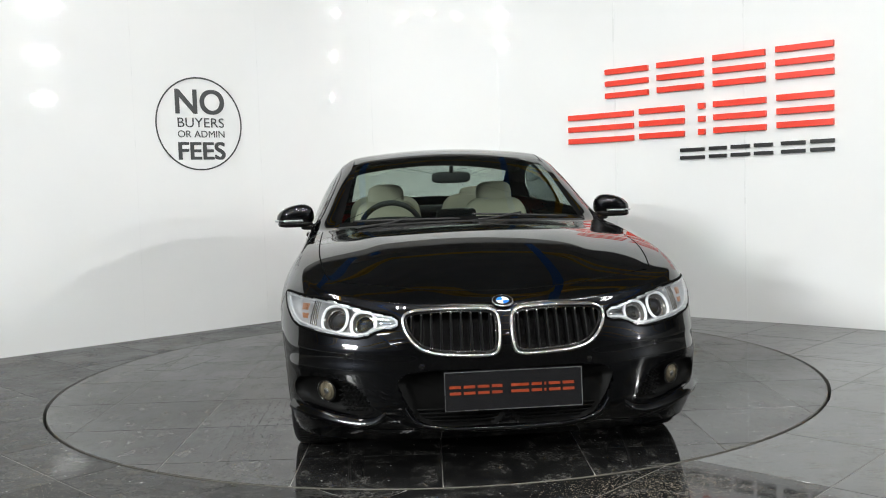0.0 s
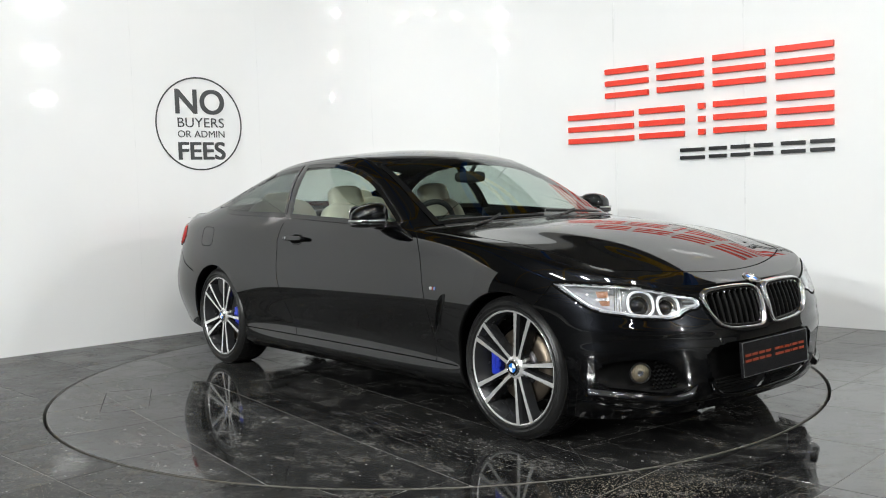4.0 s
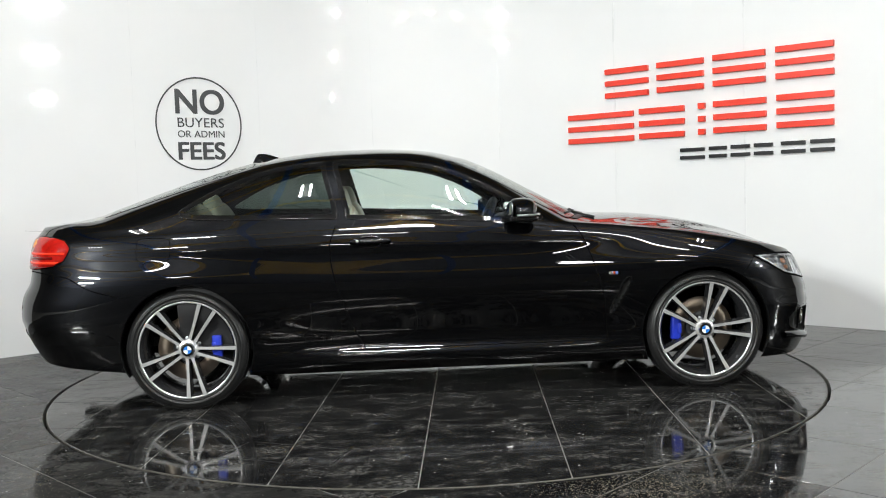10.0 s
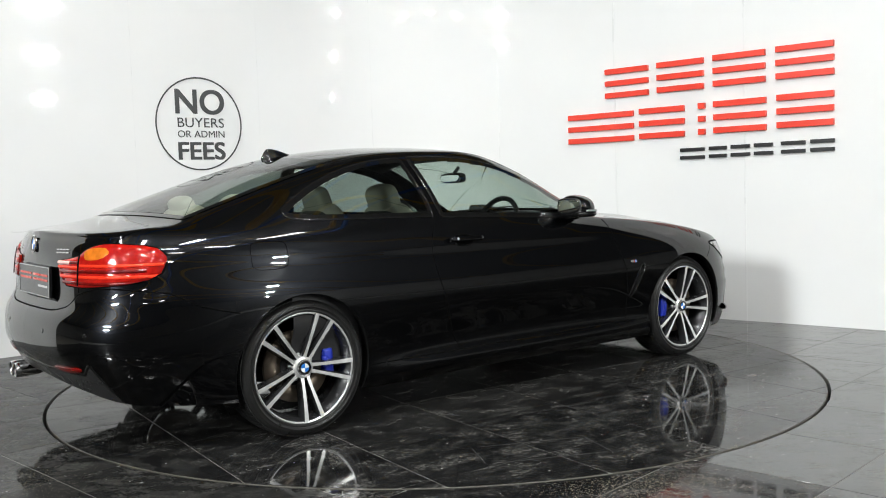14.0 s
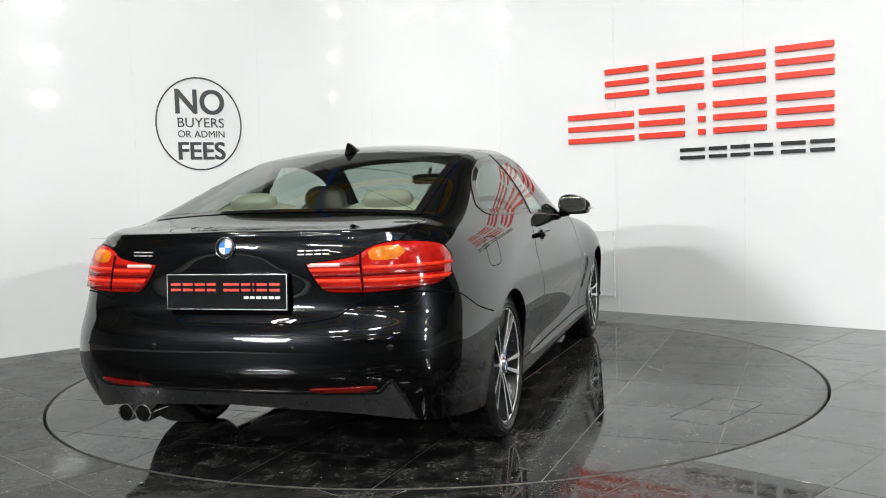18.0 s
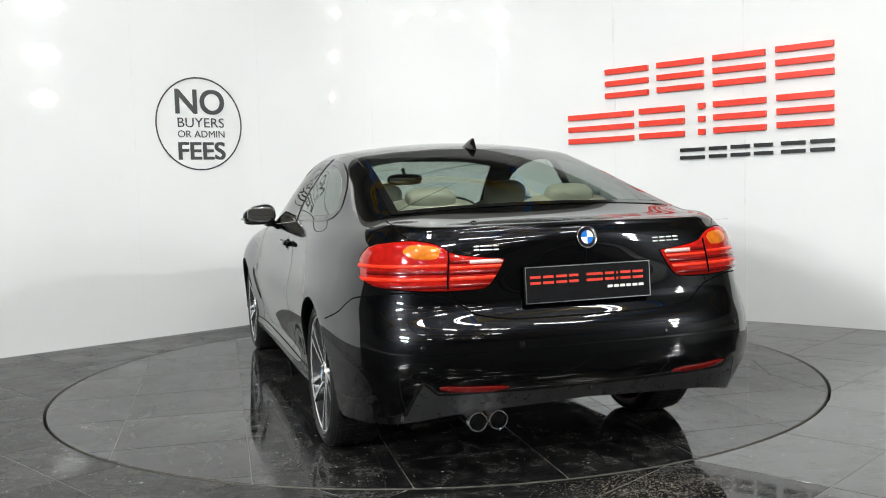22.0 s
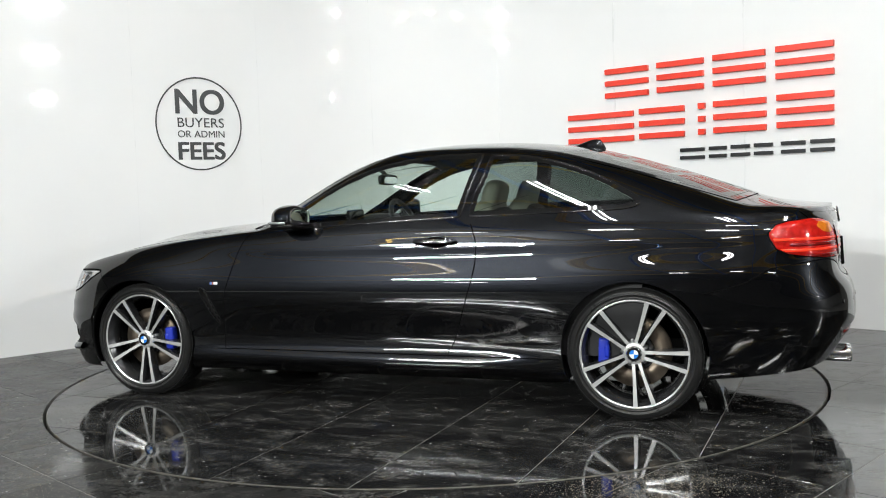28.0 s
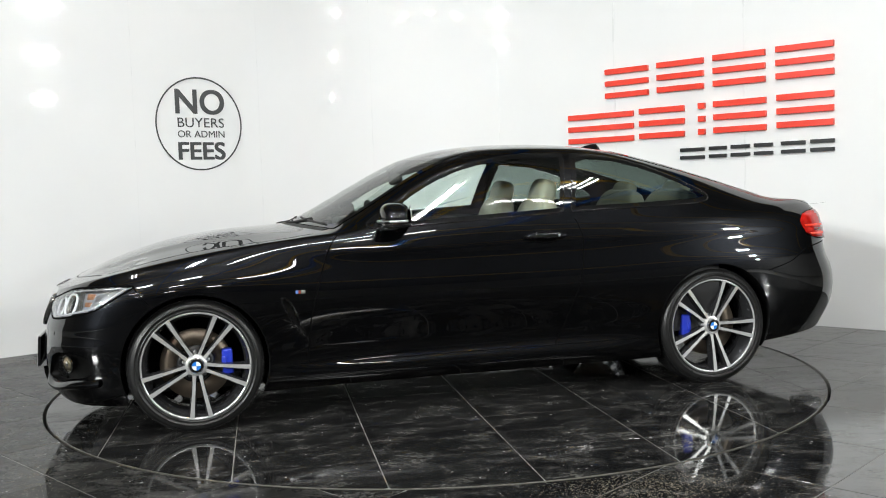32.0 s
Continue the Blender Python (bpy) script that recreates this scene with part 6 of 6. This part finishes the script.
def plate(name, m, w, h, mat_big, small):
    """A black show plate with plain bars for its lettering."""
    bm = box(bmesh.new(), (0, 0, 0), (w, h, 0.014), bevel=0.004)
    p = part(name, bm, "plate", car, "black show plate with coloured bars")
    p.matrix_basis = m
    for c, s in (((0, h / 2 - 0.004, 0.0075), (w - 0.006, 0.003, 0.002)), ((0, -h / 2 + 0.004, 0.0075), (w - 0.006, 0.003, 0.002)), ((-w / 2 + 0.004, 0, 0.0075), (0.003, h - 0.008, 0.002)), ((w / 2 - 0.004, 0, 0.0075), (0.003, h - 0.008, 0.002))):
        part("plate_edge", box(bmesh.new(), c, s), "satin", p)
    x0, x1 = -0.46 * w, 0.46 * w
    cells = [(0.0, 0.09), (0.11, 0.20), (0.22, 0.31), (0.33, 0.41), (0.48, 0.62), (0.64, 0.72), (0.74, 0.755), (0.775, 0.865), (0.885, 0.975)]
    lw = h * 0.07
    for a, b in cells:
        for dz in (-1, 1):
            c = ((x0 + (x1 - x0) * (a + b) / 2), h * (0.13 if small else 0.03) + dz * lw * 1.1, 0.0078)
            part("plate_bar", box(bmesh.new(), c, ((x1 - x0) * (b - a), lw, 0.0016)), mat_big, p)
    if small:
        for k in range(6):
            a = 0.66 + k * 0.055
            part("plate_bar", box(bmesh.new(), (x0 + (x1 - x0) * (a + 0.021), -h * 0.15, 0.0078), ((x1 - x0) * 0.042, h * 0.07, 0.0016)), "plate_white", p)


def build_tail():
    lamps = pair("tail_lamp", patch(flank, TAIL, ((0.2, 0.013), (0.5, 0.013), (0.75, 0.0125), (0.94, 0.011), (1.0, -0.004))), "redlens", car, "red tail lamp with amber and dark red bars")
    pair("lamp_edge", bead(flank, TAIL, 0.004, 0.002, True), "seam", lamps)
    split = float(s_rear(0.565))
    outer, inner = (float(TAIL[:, 0].min()), split - 0.006), (split + 0.006, float(TAIL[:, 0].max()))
    amber = dense(sz((("r", 0.592, 0.884), ("r", 0.594, 0.928), ("r", 0.67, 0.938), ("r", 0.735, 0.936), ("r", 0.752, 0.912), ("r", 0.715, 0.888), ("r", 0.65, 0.880))), 0.008, 1)
    pair("indicator", patch(flank, amber, ((0.3, 0.0145), (0.8, 0.0140), (1.0, 0.0115))), "amber", lamps, "amber indicator lens")
    for z0, z1, mat, rng in ((0.853, 0.866, "brightred", outer), (0.829, 0.843, "dimred", (outer[0] + 0.10, outer[1])), (0.804, 0.818, "brightred", outer), (0.778, 0.791, "dimred", (outer[0] + 0.07, outer[1])),
                             (0.864, 0.878, "clearred", (inner[0] + 0.085, inner[1] - 0.012)), (0.866, 0.878, "dimred", (inner[0], inner[0] + 0.078)), (0.846, 0.858, "brightred", inner), (0.826, 0.839, "dimred", (inner[0], inner[1] - 0.03)), (0.804, 0.818, "brightred", inner), (0.779, 0.792, "dimred", (inner[0], inner[1] - 0.03))):
        b = band(TAIL, z0, z1, 0.0137, rng[0], rng[1], 0.012)
        if b:
            pair({"clearred": "reversing_light"}.get(mat, "lamp_bar"), b, mat, lamps)
    q = np.array([(split + 0.004 * math.sin(z * 30), z) for z in np.linspace(0.774, 0.912, 20)])
    pair("lamp_split", bead(flank, q, 0.008, 0.0035, off=0.014), "seam", lamps)
    # boot lid and bumper joints
    lid = np.array([(float(s_rear(0.555)), z) for z in np.linspace(0.742, 0.776, 6)])
    pair("shut_line", bead(flank, lid, 0.006, 0.0007), "seam", car)
    ss = np.linspace(float(s_at_x(-1.735)), LEN, 120)
    pair("shut_line", bead(flank, np.stack([ss, bumper_rear_top(ss)], -1), 0.006, 0.0007), "seam", car)
    yy = np.concatenate([np.linspace(0.0, 0.59, 24), np.linspace(0.60, 0.668, 16)])
    pair("valance_edge", bead(flank, np.stack([s_rear(yy), valance_top(yy)], -1), 0.016, 0.003), "trim", car)
    zz = np.linspace(0.300, 0.436, 24)
    pair("valance_edge", bead(flank, np.stack([s_rear(valance_end(zz)), zz], -1), 0.014, 0.002), "trim", car)
    # number plate
    plate("show_plate", Matrix.Translation((-2.356, 0.0, 0.772)) @ Matrix(((0, 0, -1, 0), (-1, 0, 0, 0), (0, 1, 0, 0), (0, 0, 0, 1))) @ Matrix.Rotation(radians(-3), 4, "X"), 0.527, 0.142, "plate_red", True)
    mr = frame_on(flank, LEN - 0.0045, 0.942, 0.004)
    mr.translation.y = 0
    roundel(car, 0.041, mr)
    # model badges as plain bars
    for y0, cells in ((0.455, ((0, 0.022), (0.026, 0.075), (0.079, 0.10))), (-0.30, ((0, 0.028), (0.034, 0.062), (0.068, 0.096), (0.102, 0.130)))):
        for a, b in cells:
            y = y0 - (a + b) / 2
            mm = frame_on(flank, float(s_rear(abs(y))), 0.918, 0.002)
            for dz in (0.007, -0.007):
                shape = placed(blob((0, dz, 0), ((b - a) / 2, 0.003, 0.002), 0.3, 8, 6), mm)
                data_part("badge_bar", *(shape if y > 0 else mirrored(shape)), "machined", car)
    # reflectors, exhausts, sensors
    refl = dense([(float(s_rear(0.350)), 0.390), (float(s_rear(0.335)), 0.412), (float(s_rear(0.48)), 0.416), (float(s_rear(0.622)), 0.426), (float(s_rear(0.606)), 0.399), (float(s_rear(0.48)), 0.391)], 0.010, 1)
    pair("rear_reflector", patch(flank, refl, ((0.4, 0.007), (0.9, 0.006), (1.0, -0.002))), "dimred", car, "dark red bumper reflector")
    for y in (0.470, 0.390):
        vs, fs = lathe([(0.030, 0.13), (0.030, 0.014), (0.032, 0.003), (0.034, 0.0), (0.037, 0.004), (0.038, 0.03), (0.035, 0.12)], 36, "y")
        ob = data_part("exhaust_tip", vs, fs, "chrome", car, "chrome round exhaust tip")
        ob.matrix_basis = Matrix.Translation((-2.385, y, 0.286)) @ Matrix.Rotation(radians(-90), 4, "Z")
        data_part("exhaust_bore", *lathe([(0.0001, 0.10), (0.030, 0.10)], 24, "y"), "gap", car).matrix_basis = Matrix.Translation((-2.385, y, 0.286)) @ Matrix.Rotation(radians(-90), 4, "Z")
    for f, y, z in ((s_rear, 0.30, 0.565), (s_rear, 0.66, 0.565), (s_front, 0.62, 0.50), (s_front, 0.33, 0.46)):
        mm = frame_on(flank, float(f(y)), z, 0.0005)
        pair("parking_sensor", placed(lathe([(0.0001, 0.001), (0.009, 0.001), (0.011, 0.0), (0.0125, -0.002)], 20, "z"), mm), "trim", car)


def build_joints():
    z = np.linspace(0.285, 0.925, 60)
    pair("shut_line", bead(flank, np.stack([s_at_x(door_front(z)), z], -1), 0.006, 0.0007), "seam", car)
    z = np.linspace(0.285, 0.962, 60)
    pair("shut_line", bead(flank, np.stack([s_at_x(door_rear(z)), z], -1), 0.006, 0.0007), "seam", car)
    x = np.linspace(1.04, -1.04, 90)
    pair("shut_line", bead(flank, np.stack([s_at_x(x), 0.288 + 0 * x], -1), 0.006, 0.0007), "seam", car)
    u = np.linspace(0, 1, 16)
    pair("shut_line", bead(flank, np.stack([s_at_x(1.675 - 0.075 * u), 0.722 - 0.090 * u**0.8], -1), 0.004, 0.0006), "seam", car)
    # bonnet: front edge and flank joints
    y = np.linspace(-0.66, 0.66, 60)
    data_part("shut_line", *bead(roof_at, np.stack([2.005 - 0.40 * y * y, y], -1), 0.006, 0.0007), "seam", car)
    x = np.linspace(1.80, 0.80, 60)
    pair("shut_line", bead(roof_at, np.stack([x, rail_y(x) + 0.012], -1), 0.006, 0.0008), "seam", car)
    # boot lid on the deck
    x = np.linspace(-1.90, -2.30, 30)
    pair("shut_line", bead(roof_at, np.stack([x, rail_y(x) - 0.01], -1), 0.005, 0.0007), "seam", car)
    # roof gutter strips
    x = np.linspace(0.10, -1.30, 70)
    pair("roof_strip", bead(roof_at, np.stack([x, rail_y(x) - 0.035], -1), 0.014, 0.002), "trim", car)
    # filler flap on the right
    c = (float(s_at_x(-1.565)), 0.865)
    o = dense([(c[0] + a, c[1] + b) for a, b in ((-0.085, -0.06), (-0.095, -0.02), (-0.095, 0.02), (-0.09, 0.055), (-0.04, 0.062), (0.05, 0.062), (0.085, 0.056), (0.088, 0.0), (0.085, -0.06), (0.0, -0.066))], 0.01, 1)
    vs, fs = bead(flank, o, 0.003, 0.0006, True, True)
    data_part("filler_flap", vs, fs, "seam", car, "rounded fuel filler flap joint")
    # wing vents
    vent = pair("wing_vent", patch(flank, VENT, ((0.4, -0.030), (0.85, -0.024), (1.0, 0.0))), "plastic", car, "slim black vent behind the front wheel")
    pair("vent_rim", bead(flank, VENT, 0.008, 0.004, True), "trim", vent)
    m = frame_on(flank, float(s_at_x(0.895)), 0.657, 0.002)
    for k, mat in enumerate(("wing_blue", "plate_orange", "satin")):
        pair("wing_badge", placed(blob((-0.016 + 0.014 * k, 0, 0), (0.007 if k < 2 else 0.014, 0.009, 0.002), 0.3, 8, 6), m), mat, car)


def build_mirrors():
    vs, fs = blob((0.410, 0.905, 1.020), (0.080, 0.108, 0.064), 0.72, 36, 20, Matrix.Rotation(radians(-10), 4, "Z"))
    # lower and slimmer towards its outer end
    shaped = []
    for x, y, z in vs:
        v = min(1.0, max(0.0, (y - 0.80) / 0.21))
        top = max(0.0, z - 0.975)
        shaped.append((0.37 + (x - 0.37) * (1 - 0.28 * v * v), y + 0.10 * top * (1 - 2 * v), min(z, 0.975) + top * (1 - 0.34 * v * v)))
    h = pair("door_mirror", (shaped, fs), "paint", car, "glossy black door mirror with a silver indicator strip")
    pair("mirror_base", blob((0.425, 0.815, 0.952), (0.045, 0.060, 0.018), 0.6), "trim", h)
    pair("mirror_underside", blob((0.410, 0.905, 0.970), (0.076, 0.096, 0.020), 0.6), "trim", h)
    vs, fs = tube([(0.408 + 0.086 * math.cos(a), 0.905 + 0.109 * math.sin(a), 0.988) for a in np.linspace(radians(-25), radians(118), 20)], 0.0065, 8)
    pair("indicator_strip", (vs, fs), "satin", h, "silver indicator strip")
    vs, fs = blob((0.330, 0.905, 1.016), (0.006, 0.084, 0.048), 0.62, 24, 14, Matrix.Rotation(radians(-10), 4, "Z"))
    pair("mirror_glass", (vs, fs), "mirror", h, "mirror glass")


def build_handles():
    s0 = float(s_at_x(-0.41))
    m = frame_on(flank, s0, 0.868, 0.0)
    cup = dense([(s0 + a, 0.868 + b) for a, b in ((-0.06, -0.03), (-0.06, 0.03), (0.07, 0.03), (0.07, -0.03))], 0.01, 2)
    # no hollow behind the handle: a flat matte black patch paints its shade
    pair("handle_cup", patch(flank, cup, ((0.4, 0.001), (1.0, 0.0012))), "seam", car)
    pair("cup_rim", bead(flank, cup, 0.010, 0.0022, True), "paint", car)
    hs = pair("door_handle", placed(blob((0, 0, 0.030), (0.112, 0.0155, 0.011), 0.62, 30, 14), m), "paint", car, "glossy black door handle")
    pair("handle_foot", placed(blob((-0.088, 0, 0.012), (0.024, 0.013, 0.016), 0.6), m), "paint", hs)
    pair("handle_foot", placed(blob((0.088, 0, 0.012), (0.024, 0.013, 0.016), 0.6), m), "paint", hs)
    pair("handle_lock", placed(blob((0.070, 0, 0.040), (0.008, 0.008, 0.002), 0.9, 12, 6), m), "satin", hs)


def build_roof_things():
    # aerial fin
    secs = []
    for t in np.linspace(0, 1, 12):
        x = -0.955 - 0.185 * t
        hgt = 0.062 * math.sin(min(1.0, t * 1.12) * math.pi / 2) ** 1.25 * (1 if t < 0.86 else max(0.15, 1 - (t - 0.86) * 5.2))
        w = 0.030 * math.sin(math.pi * min(0.96, 0.12 + t * 0.85)) + 0.003
        z0 = float(roof_at(x, 0.0)[0][2]) - 0.004
        secs.append([(x, w, z0), (x, w * 0.75, z0 + hgt * 0.35), (x - 0.004 * t, w * 0.25, z0 + hgt * 0.85), (x - 0.006 * t, 0, z0 + hgt), (x - 0.004 * t, -w * 0.25, z0 + hgt * 0.85), (x, -w * 0.75, z0 + hgt * 0.35), (x, -w, z0)])
    vs = [p for r in secs for p in r]
    fs = [(i * 7 + j, i * 7 + j + 1, (i + 1) * 7 + j + 1, (i + 1) * 7 + j) for i in range(11) for j in range(6)] + [tuple(range(6, -1, -1)), tuple(range(77, 84))]
    data_part("aerial_fin", vs, fs, "paint", car, "glossy black shark-fin aerial")
    # wipers
    for y0, y1, dx in ((0.05, 0.58, 0.0), (-0.58, -0.02, 0.012)):
        ys = np.linspace(y0, y1, 14)
        xs = 0.777 - 0.30 * ys * ys + dx + 0.03 * np.linspace(0, 1, 14)
        pts = roof_at(xs, ys, 0.004)
        w = data_part("wiper", *tube(pts, 0.006, 6), "plastic", car, "black windscreen wiper")
        arm = roof_at(np.linspace(0.860, 0.777 - 0.30 * ((y0 + y1) / 2) ** 2 + dx, 8), np.linspace(y0 + 0.02, (y0 + y1) / 2, 8), 0.007)
        data_part("wiper_arm", *tube(arm, 0.007, 6), "plastic", w)
    # cowl strip
    y = np.linspace(-0.66, 0.66, 50)
    data_part("cowl_strip", *bead(roof_at, np.stack([0.859 - 0.30 * y * y, y], -1), 0.045, 0.004), "plastic", car)
    mr = frame_on(roof_at, 2.085, 0.0, 0.002)
    roundel(car, 0.041, mr)


def build_cabin():
    m20 = Matrix.Rotation(radians(-17), 4, "Y")
    for sgn in (1, -1):
        y = 0.365 * sgn
        seat = data_part("front_seat", *blob((-0.18, y, 0.50), (0.27, 0.25, 0.10), 0.5), "cream", car, "cream leather front seat")
        data_part("backrest", *blob((-0.50, y, 0.79), (0.075, 0.220, 0.29), 0.5, 32, 20, m20), "cream", seat)
        for b in (-1, 1):
            data_part("side_bolster", *blob((-0.45, y + b * 0.190, 0.72), (0.085, 0.045, 0.22), 0.7, 20, 14, m20), "cream", seat)
            data_part("seat_bolster", *blob((-0.15, y + b * 0.215, 0.55), (0.24, 0.045, 0.07), 0.7, 20, 12), "cream", seat)
        data_part("headrest", *blob((-0.590, y, 1.085), (0.055, 0.120, 0.092), 0.58, 30, 18, m20), "cream", seat)
        data_part("seat_shell", *blob((-0.555, y, 0.76), (0.060, 0.210, 0.28), 0.5, 28, 18, m20), "cabin", seat)
        rear = data_part("rear_seat", *blob((-1.10, y * 0.95, 0.52), (0.24, 0.27, 0.10), 0.5), "cream", car, "cream leather rear seat")
        data_part("backrest", *blob((-1.37, y * 0.95, 0.84), (0.08, 0.27, 0.27), 0.5, 28, 18, Matrix.Rotation(radians(-24), 4, "Y")), "cream", rear)
        data_part("headrest", *blob((-1.47, y * 0.95, 1.085), (0.05, 0.12, 0.06), 0.6, 24, 14, Matrix.Rotation(radians(-24), 4, "Y")), "cream", rear)
    # dashboard, wheel, tunnel
    dash = data_part("dashboard", *blob((0.60, 0, 0.845), (0.27, 0.70, 0.105), 0.5, 40, 16), "cabin", car, "black dashboard")
    data_part("instrument_hood", *blob((0.42, -0.365, 0.945), (0.11, 0.17, 0.045), 0.6), "cabin", dash)
    data_part("screen_display", *blob((0.43, 0.0, 0.985), (0.012, 0.115, 0.042), 0.35, 20, 10), "trim", dash)
    mw = Matrix.Translation((0.235, -0.365, 0.905)) @ Matrix.Rotation(radians(-66), 4, "Y")
    sw = data_part("steering_wheel", *placed(torus(0.178, 0.016, 48, 10), mw), "cabin", car, "black leather steering wheel")
    data_part("wheel_boss", *placed(blob((0, 0, 0), (0.06, 0.075, 0.02), 0.7), mw), "cabin", sw)
    for a in (90, 270, 180):
        q = radians(a)
        data_part("wheel_spoke", *placed(tube([(0.04 * math.cos(q), 0.04 * math.sin(q), 0), (0.172 * math.cos(q), 0.172 * math.sin(q), 0)], 0.014, 8), mw), "cabin", sw)
    data_part("centre_tunnel", *blob((-0.15, 0, 0.45), (0.75, 0.11, 0.16), 0.4), "cabin", car)
    data_part("parcel_shelf", *blob((-1.72, 0, 0.985), (0.23, 0.60, 0.025), 0.3), "cabin", car)
    data_part("cabin_floor", *blob((-0.35, 0, 0.28), (1.25, 0.74, 0.05), 0.25), "cabin", car)
    mirror = data_part("inside_mirror", *blob((0.205, 0.0, 1.205), (0.022, 0.115, 0.034), 0.55, 28, 14), "cabin", car, "black interior mirror")
    data_part("mirror_glass", *blob((0.182, 0.0, 1.205), (0.004, 0.105, 0.028), 0.5, 24, 10), "mirror", mirror)
    data_part("mirror_stalk", *tube([(0.21, 0, 1.23), (0.25, 0, 1.272)], 0.012, 8), "cabin", mirror)
    # roof lining, and linings of the doors and rear flanks
    xs, ys = np.linspace(0.06, -1.12, 30), np.linspace(-1, 1, 26)
    v = []
    for x in xs:
        lim = float(rail_y(x)) - 0.01
        p = roof_at(np.full(26, x), ys * lim)
        p[:, 2] -= 0.022
        v.extend(p)
    f = [(i * 26 + j, i * 26 + j + 1, (i + 1) * 26 + j + 1, (i + 1) * 26 + j) for i in range(29) for j in range(25)]
    data_part("roof_lining", v, f, "lining", car)
    xs, zs = np.linspace(0.62, -1.45, 40), np.linspace(0.30, 0.955, 14)
    v = np.vstack([wall_at(np.full(14, float(s_at_x(x))), zs, -0.055 - 0.02 * (zs < 0.5)) for x in xs])
    f = [(i * 14 + j, i * 14 + j + 1, (i + 1) * 14 + j + 1, (i + 1) * 14 + j) for i in range(39) for j in range(13)]
    pair("door_lining", (v, f), "cabin", car)
    data_part("bulkhead", *blob((0.95, 0, 0.62), (0.03, 0.72, 0.30), 0.3), "cabin", car)
    data_part("boot_lining", *blob((-2.02, 0, 0.62), (0.03, 0.70, 0.34), 0.3), "cabin", car)
    data_part("silencer", *blob((-1.98, 0, 0.345), (0.14, 0.50, 0.085), 0.4), "grille", car)
    data_part("rear_axle", *blob((-1.405, 0, 0.285), (0.16, 0.60, 0.075), 0.4), "grille", car)


build_headlamps()
build_grilles()
plate("show_plate", Matrix.Translation((2.188, 0.018, 0.366)) @ Matrix(((0, 0, 1, 0), (1, 0, 0, 0), (0, 1, 0, 0), (0, 0, 0, 1))) @ Matrix.Rotation(radians(-4), 4, "X"), 0.54, 0.155, "plate_orange", False)
build_tail()
build_joints()
build_mirrors()
build_handles()
build_roof_things()
build_cabin()



# ---- what moves ----
def motions():
    rows_t, rows_c = [], []
    for k in range(17):
        t = 2.0 * k
        a = TURN_START + TURN_RATE * t
        rows_t.append((t, pose(0, 0, 0, 0, 0, a)))
        rows_c.append((t, pose(0, 0, 0, 0, 0, a) @ Matrix.Translation((CAR_AT[0], CAR_AT[1], 0))))
    walk(table, rows_t)
    walk(car, rows_c)


TURN_START, TURN_RATE, CAR_AT = -85.513, 8.7545, (0.047, 0.098)
motions()
